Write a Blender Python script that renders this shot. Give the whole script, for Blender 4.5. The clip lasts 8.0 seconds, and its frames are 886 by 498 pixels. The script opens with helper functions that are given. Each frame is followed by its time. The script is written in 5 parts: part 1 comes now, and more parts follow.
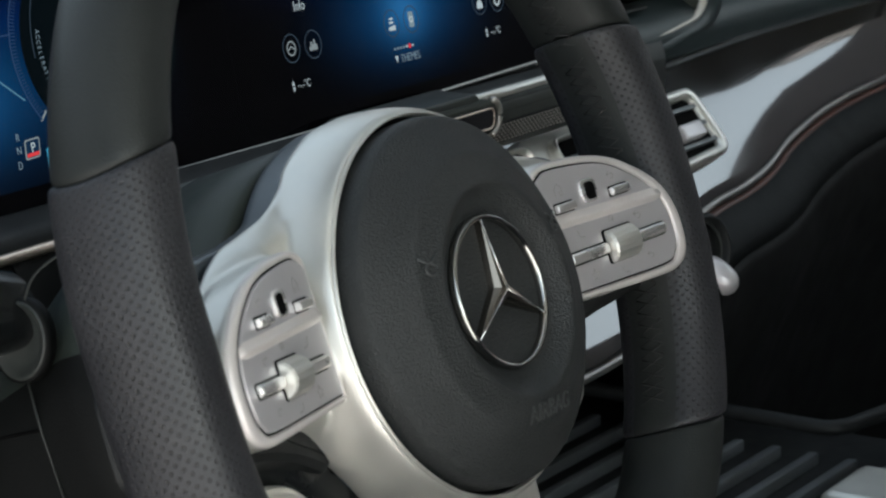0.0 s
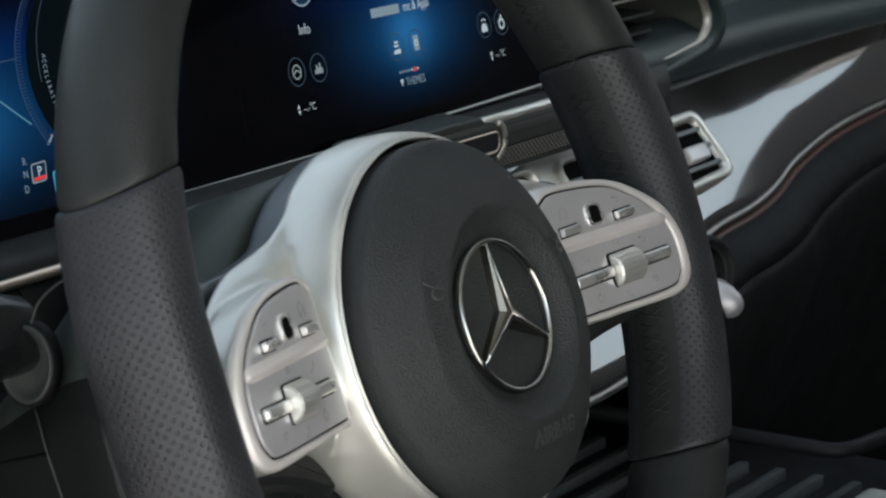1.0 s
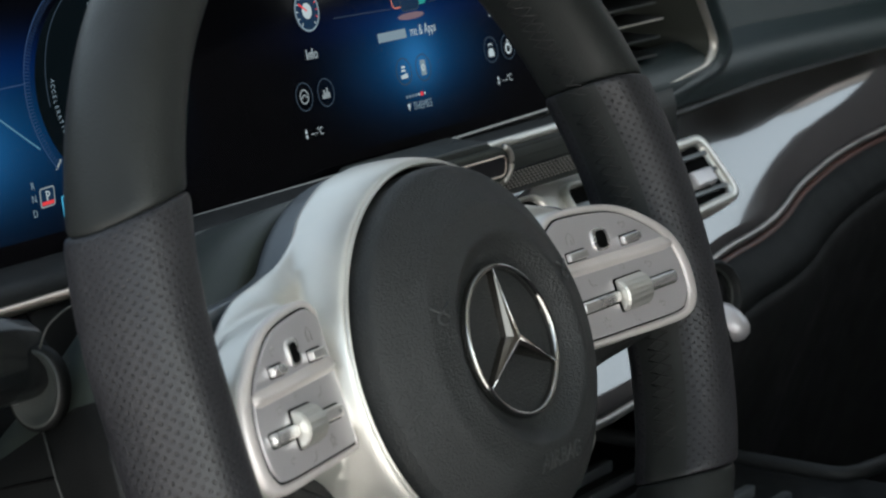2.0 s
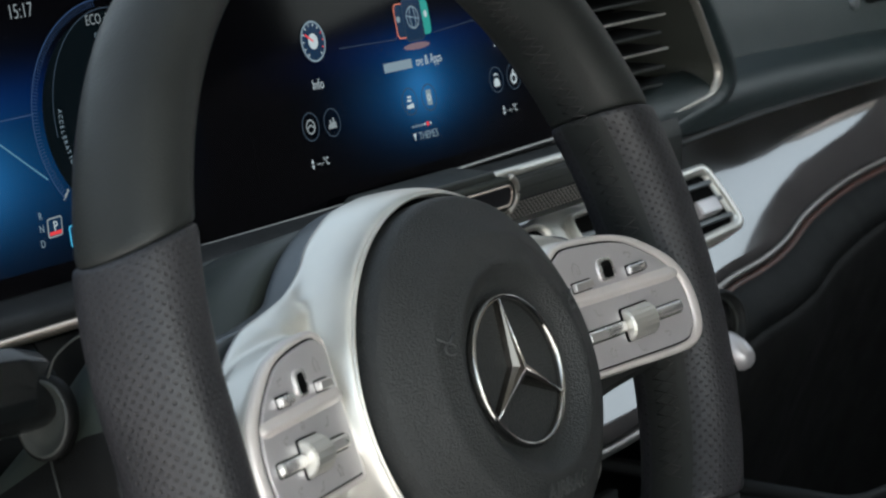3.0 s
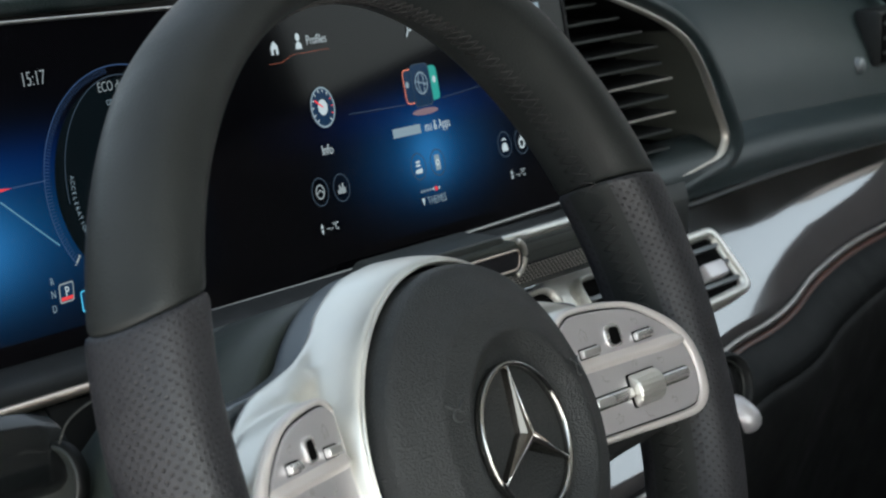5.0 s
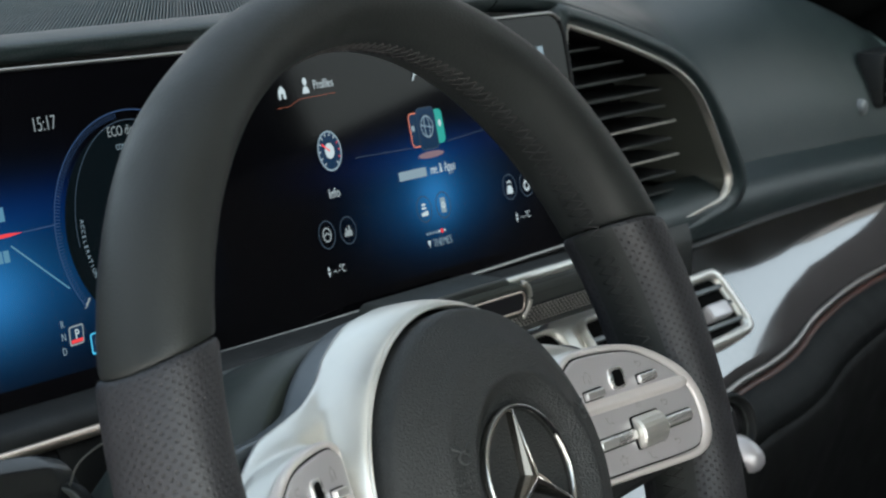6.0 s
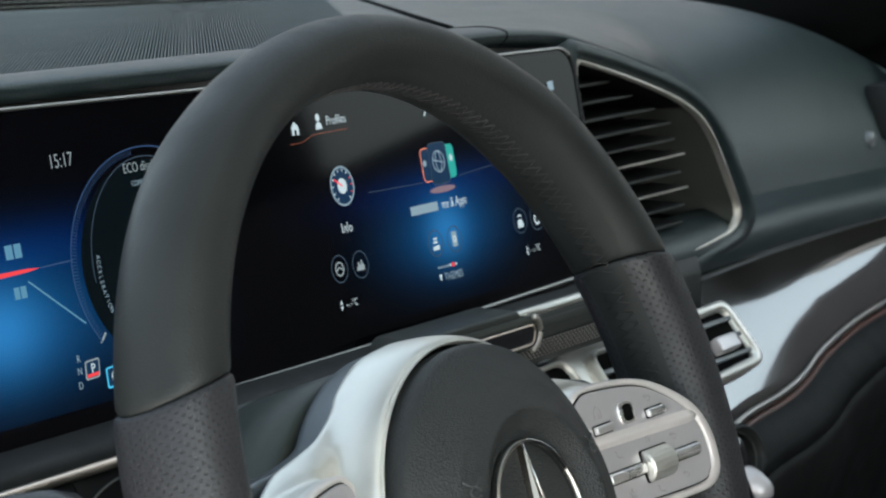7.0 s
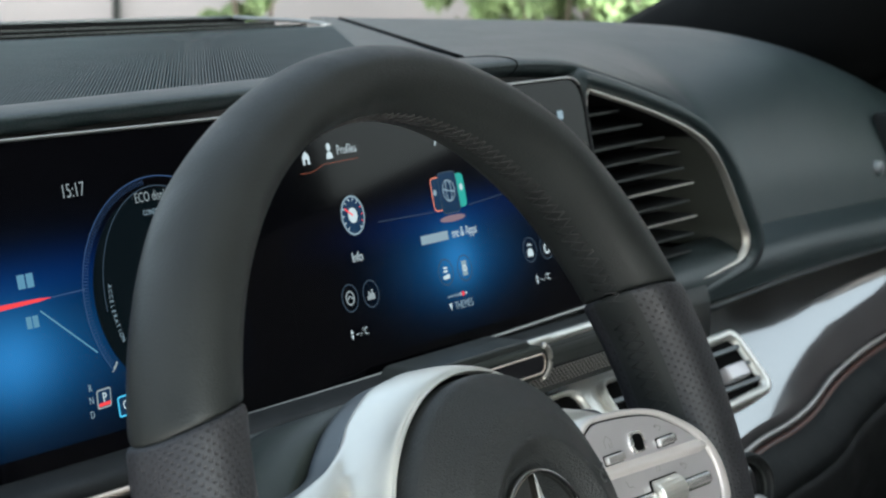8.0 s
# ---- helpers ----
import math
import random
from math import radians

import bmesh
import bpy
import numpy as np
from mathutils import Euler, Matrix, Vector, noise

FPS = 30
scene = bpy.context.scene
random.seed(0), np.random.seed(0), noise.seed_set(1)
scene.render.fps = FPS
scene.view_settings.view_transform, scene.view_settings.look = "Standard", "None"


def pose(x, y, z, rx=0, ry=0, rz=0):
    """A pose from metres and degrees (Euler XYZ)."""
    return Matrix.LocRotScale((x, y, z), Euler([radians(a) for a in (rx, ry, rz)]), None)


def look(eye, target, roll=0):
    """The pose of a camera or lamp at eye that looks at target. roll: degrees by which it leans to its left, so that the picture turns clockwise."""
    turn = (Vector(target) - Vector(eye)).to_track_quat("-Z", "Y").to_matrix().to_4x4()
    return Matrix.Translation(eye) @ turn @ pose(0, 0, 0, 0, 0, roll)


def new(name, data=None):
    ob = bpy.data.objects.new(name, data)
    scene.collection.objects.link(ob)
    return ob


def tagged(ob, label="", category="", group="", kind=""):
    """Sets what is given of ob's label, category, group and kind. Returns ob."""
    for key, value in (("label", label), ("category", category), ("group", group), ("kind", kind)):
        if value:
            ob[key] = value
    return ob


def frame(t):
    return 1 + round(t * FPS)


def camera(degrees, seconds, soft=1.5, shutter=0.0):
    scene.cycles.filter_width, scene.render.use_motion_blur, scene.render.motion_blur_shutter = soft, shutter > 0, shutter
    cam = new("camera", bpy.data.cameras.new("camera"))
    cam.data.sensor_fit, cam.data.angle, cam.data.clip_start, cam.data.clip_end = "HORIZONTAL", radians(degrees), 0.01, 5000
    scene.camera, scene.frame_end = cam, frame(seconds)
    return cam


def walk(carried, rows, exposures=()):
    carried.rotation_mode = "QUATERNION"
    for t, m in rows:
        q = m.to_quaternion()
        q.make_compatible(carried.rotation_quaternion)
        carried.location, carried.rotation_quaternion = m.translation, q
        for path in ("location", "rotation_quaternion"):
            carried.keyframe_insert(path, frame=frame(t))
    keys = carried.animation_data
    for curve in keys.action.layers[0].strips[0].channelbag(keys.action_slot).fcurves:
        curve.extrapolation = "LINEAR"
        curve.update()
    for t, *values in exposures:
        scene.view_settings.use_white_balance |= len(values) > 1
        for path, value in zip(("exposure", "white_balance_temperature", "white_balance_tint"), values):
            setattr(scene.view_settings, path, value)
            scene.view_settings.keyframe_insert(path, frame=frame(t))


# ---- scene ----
HUB = 0.70  # height of the steering wheel's hub over the cabin floor
cam = camera(18.82, 8.0, 2.2)
cam.data.dof.use_dof, cam.data.dof.focus_distance, cam.data.dof.aperture_fstop = True, 1.11, 35.0
# seconds, eye from the hub (right, ahead, up), heading to the right, pitch, roll
ROWS = [
    (0.0, -0.7826, -0.4844, 0.2389, 58.105, -13.344, 0.047),
    (0.5, -0.7836, -0.4848, 0.2395, 58.062, -13.133, 0.027),
    (1.0, -0.7847, -0.4852, 0.2407, 58.012, -12.908, 0.024),
    (1.5, -0.7861, -0.4862, 0.2419, 57.932, -12.695, 0.021),
    (3.0, -0.7904, -0.4875, 0.2446, 57.780, -11.867, 0.003),
    (3.5, -0.7924, -0.4886, 0.2461, 57.739, -11.569, -0.008),
    (4.0, -0.7937, -0.4898, 0.2480, 57.676, -11.304, 0.003),
    (5.5, -0.8012, -0.4938, 0.2527, 57.564, -10.305, 0.039),
    (6.0, -0.8074, -0.4976, 0.2559, 57.500, -9.909, 0.016),
    (6.5, -0.8141, -0.5016, 0.2598, 57.414, -9.616, -0.004),
    (7.0, -0.8188, -0.5042, 0.2624, 57.278, -9.362, -0.017),
    (7.5, -0.8208, -0.5046, 0.2635, 57.173, -9.112, -0.007),
    (8.0, -0.8218, -0.5040, 0.2644, 57.134, -8.805, 0.004),
]
walk(cam, [(t, pose(x, y, z + HUB, 90 + p, 0, -h) @ pose(0, 0, 0, 0, 0, r)) for t, x, y, z, h, p, r in ROWS], [(0.0, 1.90, 6030, -2), (4.0, 2.14, 6040, -1), (6.0, 2.33, 6010, -3), (8.0, 2.50, 5930, -4)])

# ---------------------------------------------------------------- world and light
world = bpy.data.worlds.new("sky")
scene.world = world
world.use_nodes = True
wn = world.node_tree.nodes
sky = wn.new("ShaderNodeTexSky")
sky.sky_type = "NISHITA"
sky.sun_disc = False
sky.air_density, sky.dust_density, sky.ozone_density = 0.75, 6.0, 0.6
sky.sun_elevation, sky.sun_rotation = radians(28), radians(177)
haze = wn.new("ShaderNodeHueSaturation")  # hazy, pale sky
haze.inputs["Saturation"].default_value = 0.38
world.node_tree.links.new(sky.outputs["Color"], haze.inputs["Color"])
world.node_tree.links.new(haze.outputs["Color"], wn["Background"].inputs["Color"])
wn["Background"].inputs["Strength"].default_value = 0.125
sun_data = bpy.data.lights.new("sun", "SUN")
sun_data.energy, sun_data.angle, sun_data.color = 5.0, radians(0.6), (1.0, 0.95, 0.88)
sun = new("sun", sun_data)
sun.matrix_world = look((0.4, -8.5, 4.6), (0, 0, 0))


# ---------------------------------------------------------------- materials
def mat(name, base, rough=0.5, metal=0.0, grain=0.0, grain_scale=900.0, vary=0.12, vary_scale=40.0, coat=0.0, spec=0.5, rough_vary=0.08, cell=True):
    """A surface with two scales of variation: broad tone and wear, and a fine relief."""
    m = bpy.data.materials.new(name)
    m.use_nodes = True
    nt = m.node_tree
    n, ln = nt.nodes, nt.links
    b = n["Principled BSDF"]
    tc = n.new("ShaderNodeTexCoord")
    big = n.new("ShaderNodeTexNoise")
    big.inputs["Scale"].default_value, big.inputs["Detail"].default_value = vary_scale, 5
    ln.new(tc.outputs["Object"], big.inputs["Vector"])
    ramp = n.new("ShaderNodeMapRange")
    ramp.inputs["From Min"].default_value, ramp.inputs["From Max"].default_value = 0.3, 0.7
    ramp.inputs["To Min"].default_value, ramp.inputs["To Max"].default_value = 1 - vary, 1 + vary
    ln.new(big.outputs["Fac"], ramp.inputs["Value"])
    mul = n.new("ShaderNodeVectorMath")
    mul.operation = "SCALE"
    mul.inputs[0].default_value = base
    ln.new(ramp.outputs["Result"], mul.inputs["Scale"])
    ln.new(mul.outputs["Vector"], b.inputs["Base Color"])
    rr = n.new("ShaderNodeMapRange")
    rr.inputs["From Min"].default_value, rr.inputs["From Max"].default_value = 0.3, 0.7
    rr.inputs["To Min"].default_value, rr.inputs["To Max"].default_value = max(0.02, rough - rough_vary), min(1, rough + rough_vary)
    ln.new(big.outputs["Fac"], rr.inputs["Value"])
    ln.new(rr.outputs["Result"], b.inputs["Roughness"])
    b.inputs["Metallic"].default_value = metal
    b.inputs["Specular IOR Level"].default_value = spec
    b.inputs["Coat Weight"].default_value = coat
    b.inputs["Coat Roughness"].default_value = 0.04
    if grain:
        fine = n.new("ShaderNodeTexVoronoi" if cell else "ShaderNodeTexNoise")
        fine.inputs["Scale"].default_value = grain_scale
        ln.new(tc.outputs["Object"], fine.inputs["Vector"])
        bump = n.new("ShaderNodeBump")
        bump.inputs["Strength"].default_value, bump.inputs["Distance"].default_value = grain, 0.0004
        ln.new(fine.outputs["Distance" if cell else "Fac"], bump.inputs["Height"])
        ln.new(bump.outputs["Normal"], b.inputs["Normal"])
    return m


def perforated(name, base, pitch):
    """Leather with punched holes in a staggered grid, laid out along the UV map, whose unit is the metre."""
    m = mat(name, base, 0.5, grain=0.25, grain_scale=1100)
    nt = m.node_tree
    n, ln = nt.nodes, nt.links
    b = n["Principled BSDF"]
    uv = n.new("ShaderNodeUVMap")
    rot = n.new("ShaderNodeVectorRotate")
    rot.rotation_type = "Z_AXIS"
    rot.inputs["Angle"].default_value = radians(45)
    ln.new(uv.outputs["UV"], rot.inputs["Vector"])
    sc = n.new("ShaderNodeVectorMath")
    sc.operation = "SCALE"
    sc.inputs["Scale"].default_value = 1 / pitch
    ln.new(rot.outputs["Vector"], sc.inputs[0])
    fr = n.new("ShaderNodeVectorMath")
    fr.operation = "FRACTION"
    ln.new(sc.outputs["Vector"], fr.inputs[0])
    sub = n.new("ShaderNodeVectorMath")
    sub.operation = "SUBTRACT"
    sub.inputs[1].default_value = (0.5, 0.5, 0)
    ln.new(fr.outputs["Vector"], sub.inputs[0])
    le = n.new("ShaderNodeVectorMath")
    le.operation = "LENGTH"
    ln.new(sub.outputs["Vector"], le.inputs[0])
    hole = n.new("ShaderNodeMapRange")
    hole.inputs["From Min"].default_value, hole.inputs["From Max"].default_value = 0.14, 0.29
    ln.new(le.outputs["Value"], hole.inputs["Value"])
    old = b.inputs["Base Color"].links[0].from_socket
    mix = n.new("ShaderNodeMix")
    mix.data_type = "RGBA"
    mix.inputs["A"].default_value = (0.008, 0.0075, 0.0075, 1)
    ln.new(hole.outputs["Result"], mix.inputs["Factor"])
    ln.new(old, mix.inputs["B"])
    ln.new(mix.outputs["Result"], b.inputs["Base Color"])
    bump2 = n.new("ShaderNodeBump")
    bump2.inputs["Strength"].default_value, bump2.inputs["Distance"].default_value = 0.38, 0.0006
    ln.new(hole.outputs["Result"], bump2.inputs["Height"])
    ln.new(b.inputs["Normal"].links[0].from_socket, bump2.inputs["Normal"])
    ln.new(bump2.outputs["Normal"], b.inputs["Normal"])
    return m


def glow(name, colour, strength):
    m = bpy.data.materials.new(name)
    m.use_nodes = True
    b = m.node_tree.nodes["Principled BSDF"]
    b.inputs["Base Color"].default_value = (0.003, 0.003, 0.004, 1)
    b.inputs["Roughness"].default_value = 0.15
    b.inputs["Specular IOR Level"].default_value = 0.075
    b.inputs["Emission Color"].default_value = (*colour, 1)
    b.inputs["Emission Strength"].default_value = strength
    return m


LEATHER = mat("black_leather", (0.0185, 0.0205, 0.0198), 0.50, spec=0.33, grain=0.25, grain_scale=1300, vary=0.15)
GRIP = perforated("perforated_leather", (0.0240, 0.0240, 0.0276), 0.0028)
COVER = mat("airbag_grain", (0.0262, 0.0280, 0.0284), 0.52, spec=0.40, grain=0.85, grain_scale=1250, vary=0.12)
# cover plastic painted paler, for the highlights on the raised letters and marks
EMBOSS = mat("emboss_highlight_grey", (0.052, 0.055, 0.055), 0.40, spec=0.5)
THREAD = mat("black_thread", (0.016, 0.0155, 0.0155), 0.7)
STAR = mat("dark_chrome", (0.25, 0.225, 0.195), 0.07, 1.0, vary=0.05, rough_vary=0.03)
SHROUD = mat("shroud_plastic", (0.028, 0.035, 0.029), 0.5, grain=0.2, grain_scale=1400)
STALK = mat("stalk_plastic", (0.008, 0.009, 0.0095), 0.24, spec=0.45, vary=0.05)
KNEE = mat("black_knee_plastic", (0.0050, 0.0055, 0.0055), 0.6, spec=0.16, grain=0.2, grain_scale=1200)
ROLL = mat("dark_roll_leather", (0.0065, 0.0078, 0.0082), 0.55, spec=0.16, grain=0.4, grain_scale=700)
SILVER = mat("satin_silver", (0.80, 0.785, 0.735), 0.42, 0.82, vary=0.05, grain=0.03, grain_scale=3000, cell=False)
PAD_SILVER = mat("pad_silver", (0.66, 0.635, 0.65), 0.42, 0.60, vary=0.03, grain=0.05, grain_scale=3000, cell=False, rough_vary=0.015)
BORDER = mat("pad_border_silver", (0.76, 0.71, 0.69), 0.45, 0.40, vary=0.03, grain=0.03, grain_scale=3000, cell=False)
KEY_SILVER = mat("key_silver", (0.86, 0.83, 0.81), 0.28, 0.8, vary=0.04)
CHROME = mat("polished_chrome", (0.82, 0.81, 0.80), 0.08, 1.0, vary=0.03, rough_vary=0.03)
REAR_GREY = mat("satin_grey_plastic", (0.125, 0.14, 0.155), 0.36, 0.55, vary=0.06, grain=0.05, grain_scale=2500)
DARK_GREY = mat("dark_grey_plastic", (0.038, 0.042, 0.039), 0.45, grain=0.15, grain_scale=1500)
BLACK_PLASTIC = mat("black_plastic", (0.010, 0.011, 0.0115), 0.55, spec=0.3, grain=0.2, grain_scale=1200)
GLOSS_BLACK = mat("gloss_black", (0.008, 0.008, 0.009), 0.12, coat=0.6, vary=0.05)
DASH = mat("dash_leather", (0.0125, 0.0225, 0.0245), 0.46, spec=0.62, grain=0.4, grain_scale=700, vary=0.05, rough_vary=0.02)
RIB = mat("ribbed_rubber", (0.029, 0.047, 0.052), 0.55, vary=0.05, spec=0.5, rough_vary=0.03)
DECOR = mat("dark_gloss_veneer", (0.020, 0.018, 0.016), 0.12, coat=1.0, vary=0.35, vary_scale=9)
DECOR.node_tree.nodes["Principled BSDF"].inputs["Coat IOR"].default_value = 2.3
TRIM = mat("brushed_trim", (0.62, 0.59, 0.54), 0.48, 1.0, vary=0.06)
EDGE = mat("dull_metal_edge", (0.40, 0.385, 0.365), 0.38, 1.0, vary=0.06)
COPPER = mat("warm_trim", (0.78, 0.65, 0.55), 0.36, 1.0, vary=0.06)
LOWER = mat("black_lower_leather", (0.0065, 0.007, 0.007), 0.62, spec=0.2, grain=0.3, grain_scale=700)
# near-black; in gaps, throats and slots it puts the shade into the colour
SLOT = mat("slot_shade_black", (0.004, 0.004, 0.004), 0.9, spec=0.05)
GLASS_BLACK = mat("display_glass", (0.003, 0.003, 0.004), 0.06, vary=0.02, rough_vary=0.02, spec=0.075)
HEADLINER = mat("headliner_cloth", (0.405, 0.425, 0.41), 0.9, grain=0.3, grain_scale=600)
PILLAR = mat("pillar_cloth", (0.005, 0.005, 0.005), 0.9, spec=0.08, grain=0.3, grain_scale=600)
SLAT_METAL = mat("brushed_slat", (0.155, 0.168, 0.178), 0.38, 0.35, vary=0.1)
REDDISH = mat("reddish_edge", (0.075, 0.032, 0.023), 0.35, vary=0.1)
CABIN = mat("cabin_lining", (0.17, 0.155, 0.16), 0.85, grain=0.3, grain_scale=500)
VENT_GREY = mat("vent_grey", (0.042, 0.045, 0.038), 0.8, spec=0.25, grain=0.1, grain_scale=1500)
REAR_WALL_DARK = mat("dark_rear_wall", (0.10, 0.088, 0.092), 0.85, grain=0.3, grain_scale=500)
CARPET = mat("black_carpet", (0.015, 0.015, 0.015), 0.95, grain=0.5, grain_scale=500)


# ---------------------------------------------------------------- mesh helpers
def part(name, me, material, parent=None, label=""):
    """One mesh object, under a thing or a part."""
    if isinstance(me, bmesh.types.BMesh):
        bm, me = me, bpy.data.meshes.new(name)
        bmesh.ops.recalc_face_normals(bm, faces=bm.faces)
        bm.to_mesh(me)
        bm.free()
    if material is not None:
        me.materials.clear()
        me.materials.append(material)
    ob = new(name, me)
    if parent is not None:
        ob.parent = parent
    if label:
        tagged(ob, label)
    return ob


def thing(name, m, label, category, group="", kind=""):
    ob = new(name)
    ob.empty_display_size = 0.02
    ob.matrix_world = m
    return tagged(ob, label, category, group, kind)


def smooth(bm, angle=35):
    for f in bm.faces:
        f.smooth = True
    for e in bm.edges:
        if len(e.link_faces) == 2 and e.calc_face_angle(0) > radians(angle):
            e.smooth = False
    return bm


def surface(f, us, vs, close_u=False, close_v=False, uv=None):
    """A sheet of quads through f(u, v)."""
    bm = bmesh.new()
    grid = [[bm.verts.new(f(u, v)) for v in vs] for u in us]
    layer = bm.loops.layers.uv.new("UVMap") if uv else None
    nu, nv = len(us), len(vs)
    for i in range(nu if close_u else nu - 1):
        for j in range(nv if close_v else nv - 1):
            i2, j2 = (i + 1) % nu, (j + 1) % nv
            face = bm.faces.new((grid[i][j], grid[i2][j], grid[i2][j2], grid[i][j2]))
            if layer:
                for loop, (a, c) in zip(face.loops, ((i, j), (i + 1, j), (i + 1, j + 1), (i, j + 1))):
                    loop[layer].uv = uv(a, c)
    return smooth(bm)


def steps(a, b, n):
    return [a + (b - a) * i / (n - 1) for i in range(n)]


def slab(outline, z0, z1, bevel=0.0, m=None, segments=3):
    """A plate with the given outline in x and y, from z0 to z1, its top edge rounded."""
    bm = bmesh.new()
    low = [bm.verts.new((x, y, z0)) for x, y in outline]
    top = [bm.verts.new((x, y, z1)) for x, y in outline]
    bm.faces.new(low[::-1])
    cap = bm.faces.new(top)
    k = len(outline)
    for i in range(k):
        bm.faces.new((low[i], low[(i + 1) % k], top[(i + 1) % k], top[i]))
    bm.normal_update()
    if bevel:
        bmesh.ops.bevel(bm, geom=list(cap.edges), offset=bevel, segments=segments, affect="EDGES", profile=0.6)
    bm.normal_update()
    smooth(bm, 30)
    for f in bm.faces:
        if abs(f.normal.z) > 0.999:
            f.smooth = False
    if m is not None:
        bm.transform(m)
    return bm


def rounded(points, radius, n=5):
    """An outline with its corners rounded. radius: one for all or one a corner."""
    out = []
    k = len(points)
    for i in range(k):
        p, a, b = Vector(points[i]), Vector(points[i - 1]), Vector(points[(i + 1) % k])
        r = radius[i] if isinstance(radius, (list, tuple)) else radius
        da, db = (a - p), (b - p)
        ra = min(r, da.length * 0.48)
        rb = min(r, db.length * 0.48)
        pa, pb = p + da.normalized() * ra, p + db.normalized() * rb
        for j in range(n + 1):
            t = j / n
            q = pa * (1 - t) ** 2 + p * 2 * t * (1 - t) + pb * t ** 2
            out.append((q.x, q.y))
    return out


def box(x0, x1, y0, y1, z0, z1, bevel=0.0, m=None, segments=2):
    bm = bmesh.new()
    bmesh.ops.create_cube(bm, size=1)
    for v in bm.verts:
        v.co = Vector((x0 if v.co.x < 0 else x1, y0 if v.co.y < 0 else y1, z0 if v.co.z < 0 else z1))
    if bevel:
        bmesh.ops.bevel(bm, geom=list(bm.edges), offset=bevel, segments=segments, affect="EDGES", profile=0.6)
    if m is not None:
        bm.transform(m)
    return smooth(bm, 30)


def tube(points, radius, sides=8, closed=False, flat=1.0, up=(0, 0, 1)):
    """A rounded bar along points; radius: one for all or one a point."""
    pts = [Vector(p) for p in points]
    k = len(pts)
    bm = bmesh.new()
    rings = []
    for i, p in enumerate(pts):
        a = pts[i - 1] if i or closed else p
        b = pts[(i + 1) % k] if i < k - 1 or closed else p
        d = (b - a).normalized()
        s = d.cross(Vector(up))
        s = s.normalized() if s.length > 1e-6 else Vector((1, 0, 0))
        w = s.cross(d)
        r = radius[i] if isinstance(radius, (list, tuple)) else radius
        rings.append([bm.verts.new(p + s * (r * math.cos(2 * math.pi * j / sides)) + w * (r * flat * math.sin(2 * math.pi * j / sides))) for j in range(sides)])
    for i in range(k if closed else k - 1):
        for j in range(sides):
            a, b = rings[i], rings[(i + 1) % k]
            bm.faces.new((a[j], a[(j + 1) % sides], b[(j + 1) % sides], b[j]))
    if not closed:
        bm.faces.new(rings[0][::-1])
        bm.faces.new(rings[-1])
    return smooth(bm, 50)


def lathe(profile, n=96, m=None):
    """A body of revolution about z through (radius, z)."""
    bm = bmesh.new()
    rings = []
    for r, z in profile:
        if r < 1e-6:
            rings.append([bm.verts.new((0, 0, z))])
        else:
            rings.append([bm.verts.new((r * math.cos(2 * math.pi * j / n), r * math.sin(2 * math.pi * j / n), z)) for j in range(n)])
    for a, b in zip(rings, rings[1:]):
        for j in range(n):
            j2 = (j + 1) % n
            if len(a) == 1:
                bm.faces.new((a[0], b[j], b[j2]))
            elif len(b) == 1:
                bm.faces.new((a[j], a[j2], b[0]))
            else:
                bm.faces.new((a[j], a[j2], b[j2], b[j]))
    if m is not None:
        bm.transform(m)
    return smooth(bm, 40)


def spline(points, n):
    """A smooth run of values through control points (Catmull-Rom)."""
    pts = [Vector(p) for p in points]
    pts = [pts[0] * 2 - pts[1]] + pts + [pts[-1] * 2 - pts[-2]]
    out = []
    segs = len(pts) - 3
    for i in range(n):
        t = i / (n - 1) * segs
        k = min(int(t), segs - 1)
        t -= k
        a, b, c, d = pts[k:k + 4]
        out.append(0.5 * ((2 * b) + (c - a) * t + (2 * a - 5 * b + 4 * c - d) * t * t + (3 * b - a - 3 * c + d) * t ** 3))
    return out


def words(text, size, m, depth=0.0001, wide=1.0, thin=0.0):
    """Letters of the built-in font as a mesh, centred, lying in the plane of m."""
    cu = bpy.data.curves.new("text", "FONT")
    cu.body, cu.size, cu.extrude, cu.align_x, cu.align_y, cu.resolution_u, cu.offset = text, size, depth, "CENTER", "CENTER", 3, thin * size
    tmp = bpy.data.objects.new("text", cu)
    me = bpy.data.meshes.new_from_object(tmp)
    bpy.data.objects.remove(tmp)
    me.transform(m @ Matrix.Diagonal((wide, 1, 1, 1)))
    return me


def joined(bms):
    """Several bmeshes as one."""
    out = bmesh.new()
    for b in bms:
        me = bpy.data.meshes.new("piece")
        b.to_mesh(me)
        b.free()
        out.from_mesh(me)
        bpy.data.meshes.remove(me)
    return out


def resample(outline, n):
    pts = [Vector((x, y)) for x, y in outline]
    lens = [0.0]
    for a, b in zip(pts, pts[1:] + pts[:1]):
        lens.append(lens[-1] + (b - a).length)
    out, k = [], 0
    for i in range(n):
        d = lens[-1] * i / n
        while lens[k + 1] < d:
            k += 1
        f = (d - lens[k]) / max(1e-9, lens[k + 1] - lens[k])
        q = pts[k].lerp(pts[(k + 1) % len(pts)], f)
        out.append((q.x, q.y))
    return out


def at(*p):
    return Matrix.Translation(p)


# ---------------------------------------------------------------- steering wheel
RIM_UP, RIM_R, RIM_W = 0.0262, 0.1600, -0.0015  # the rim's middle lies above the hub


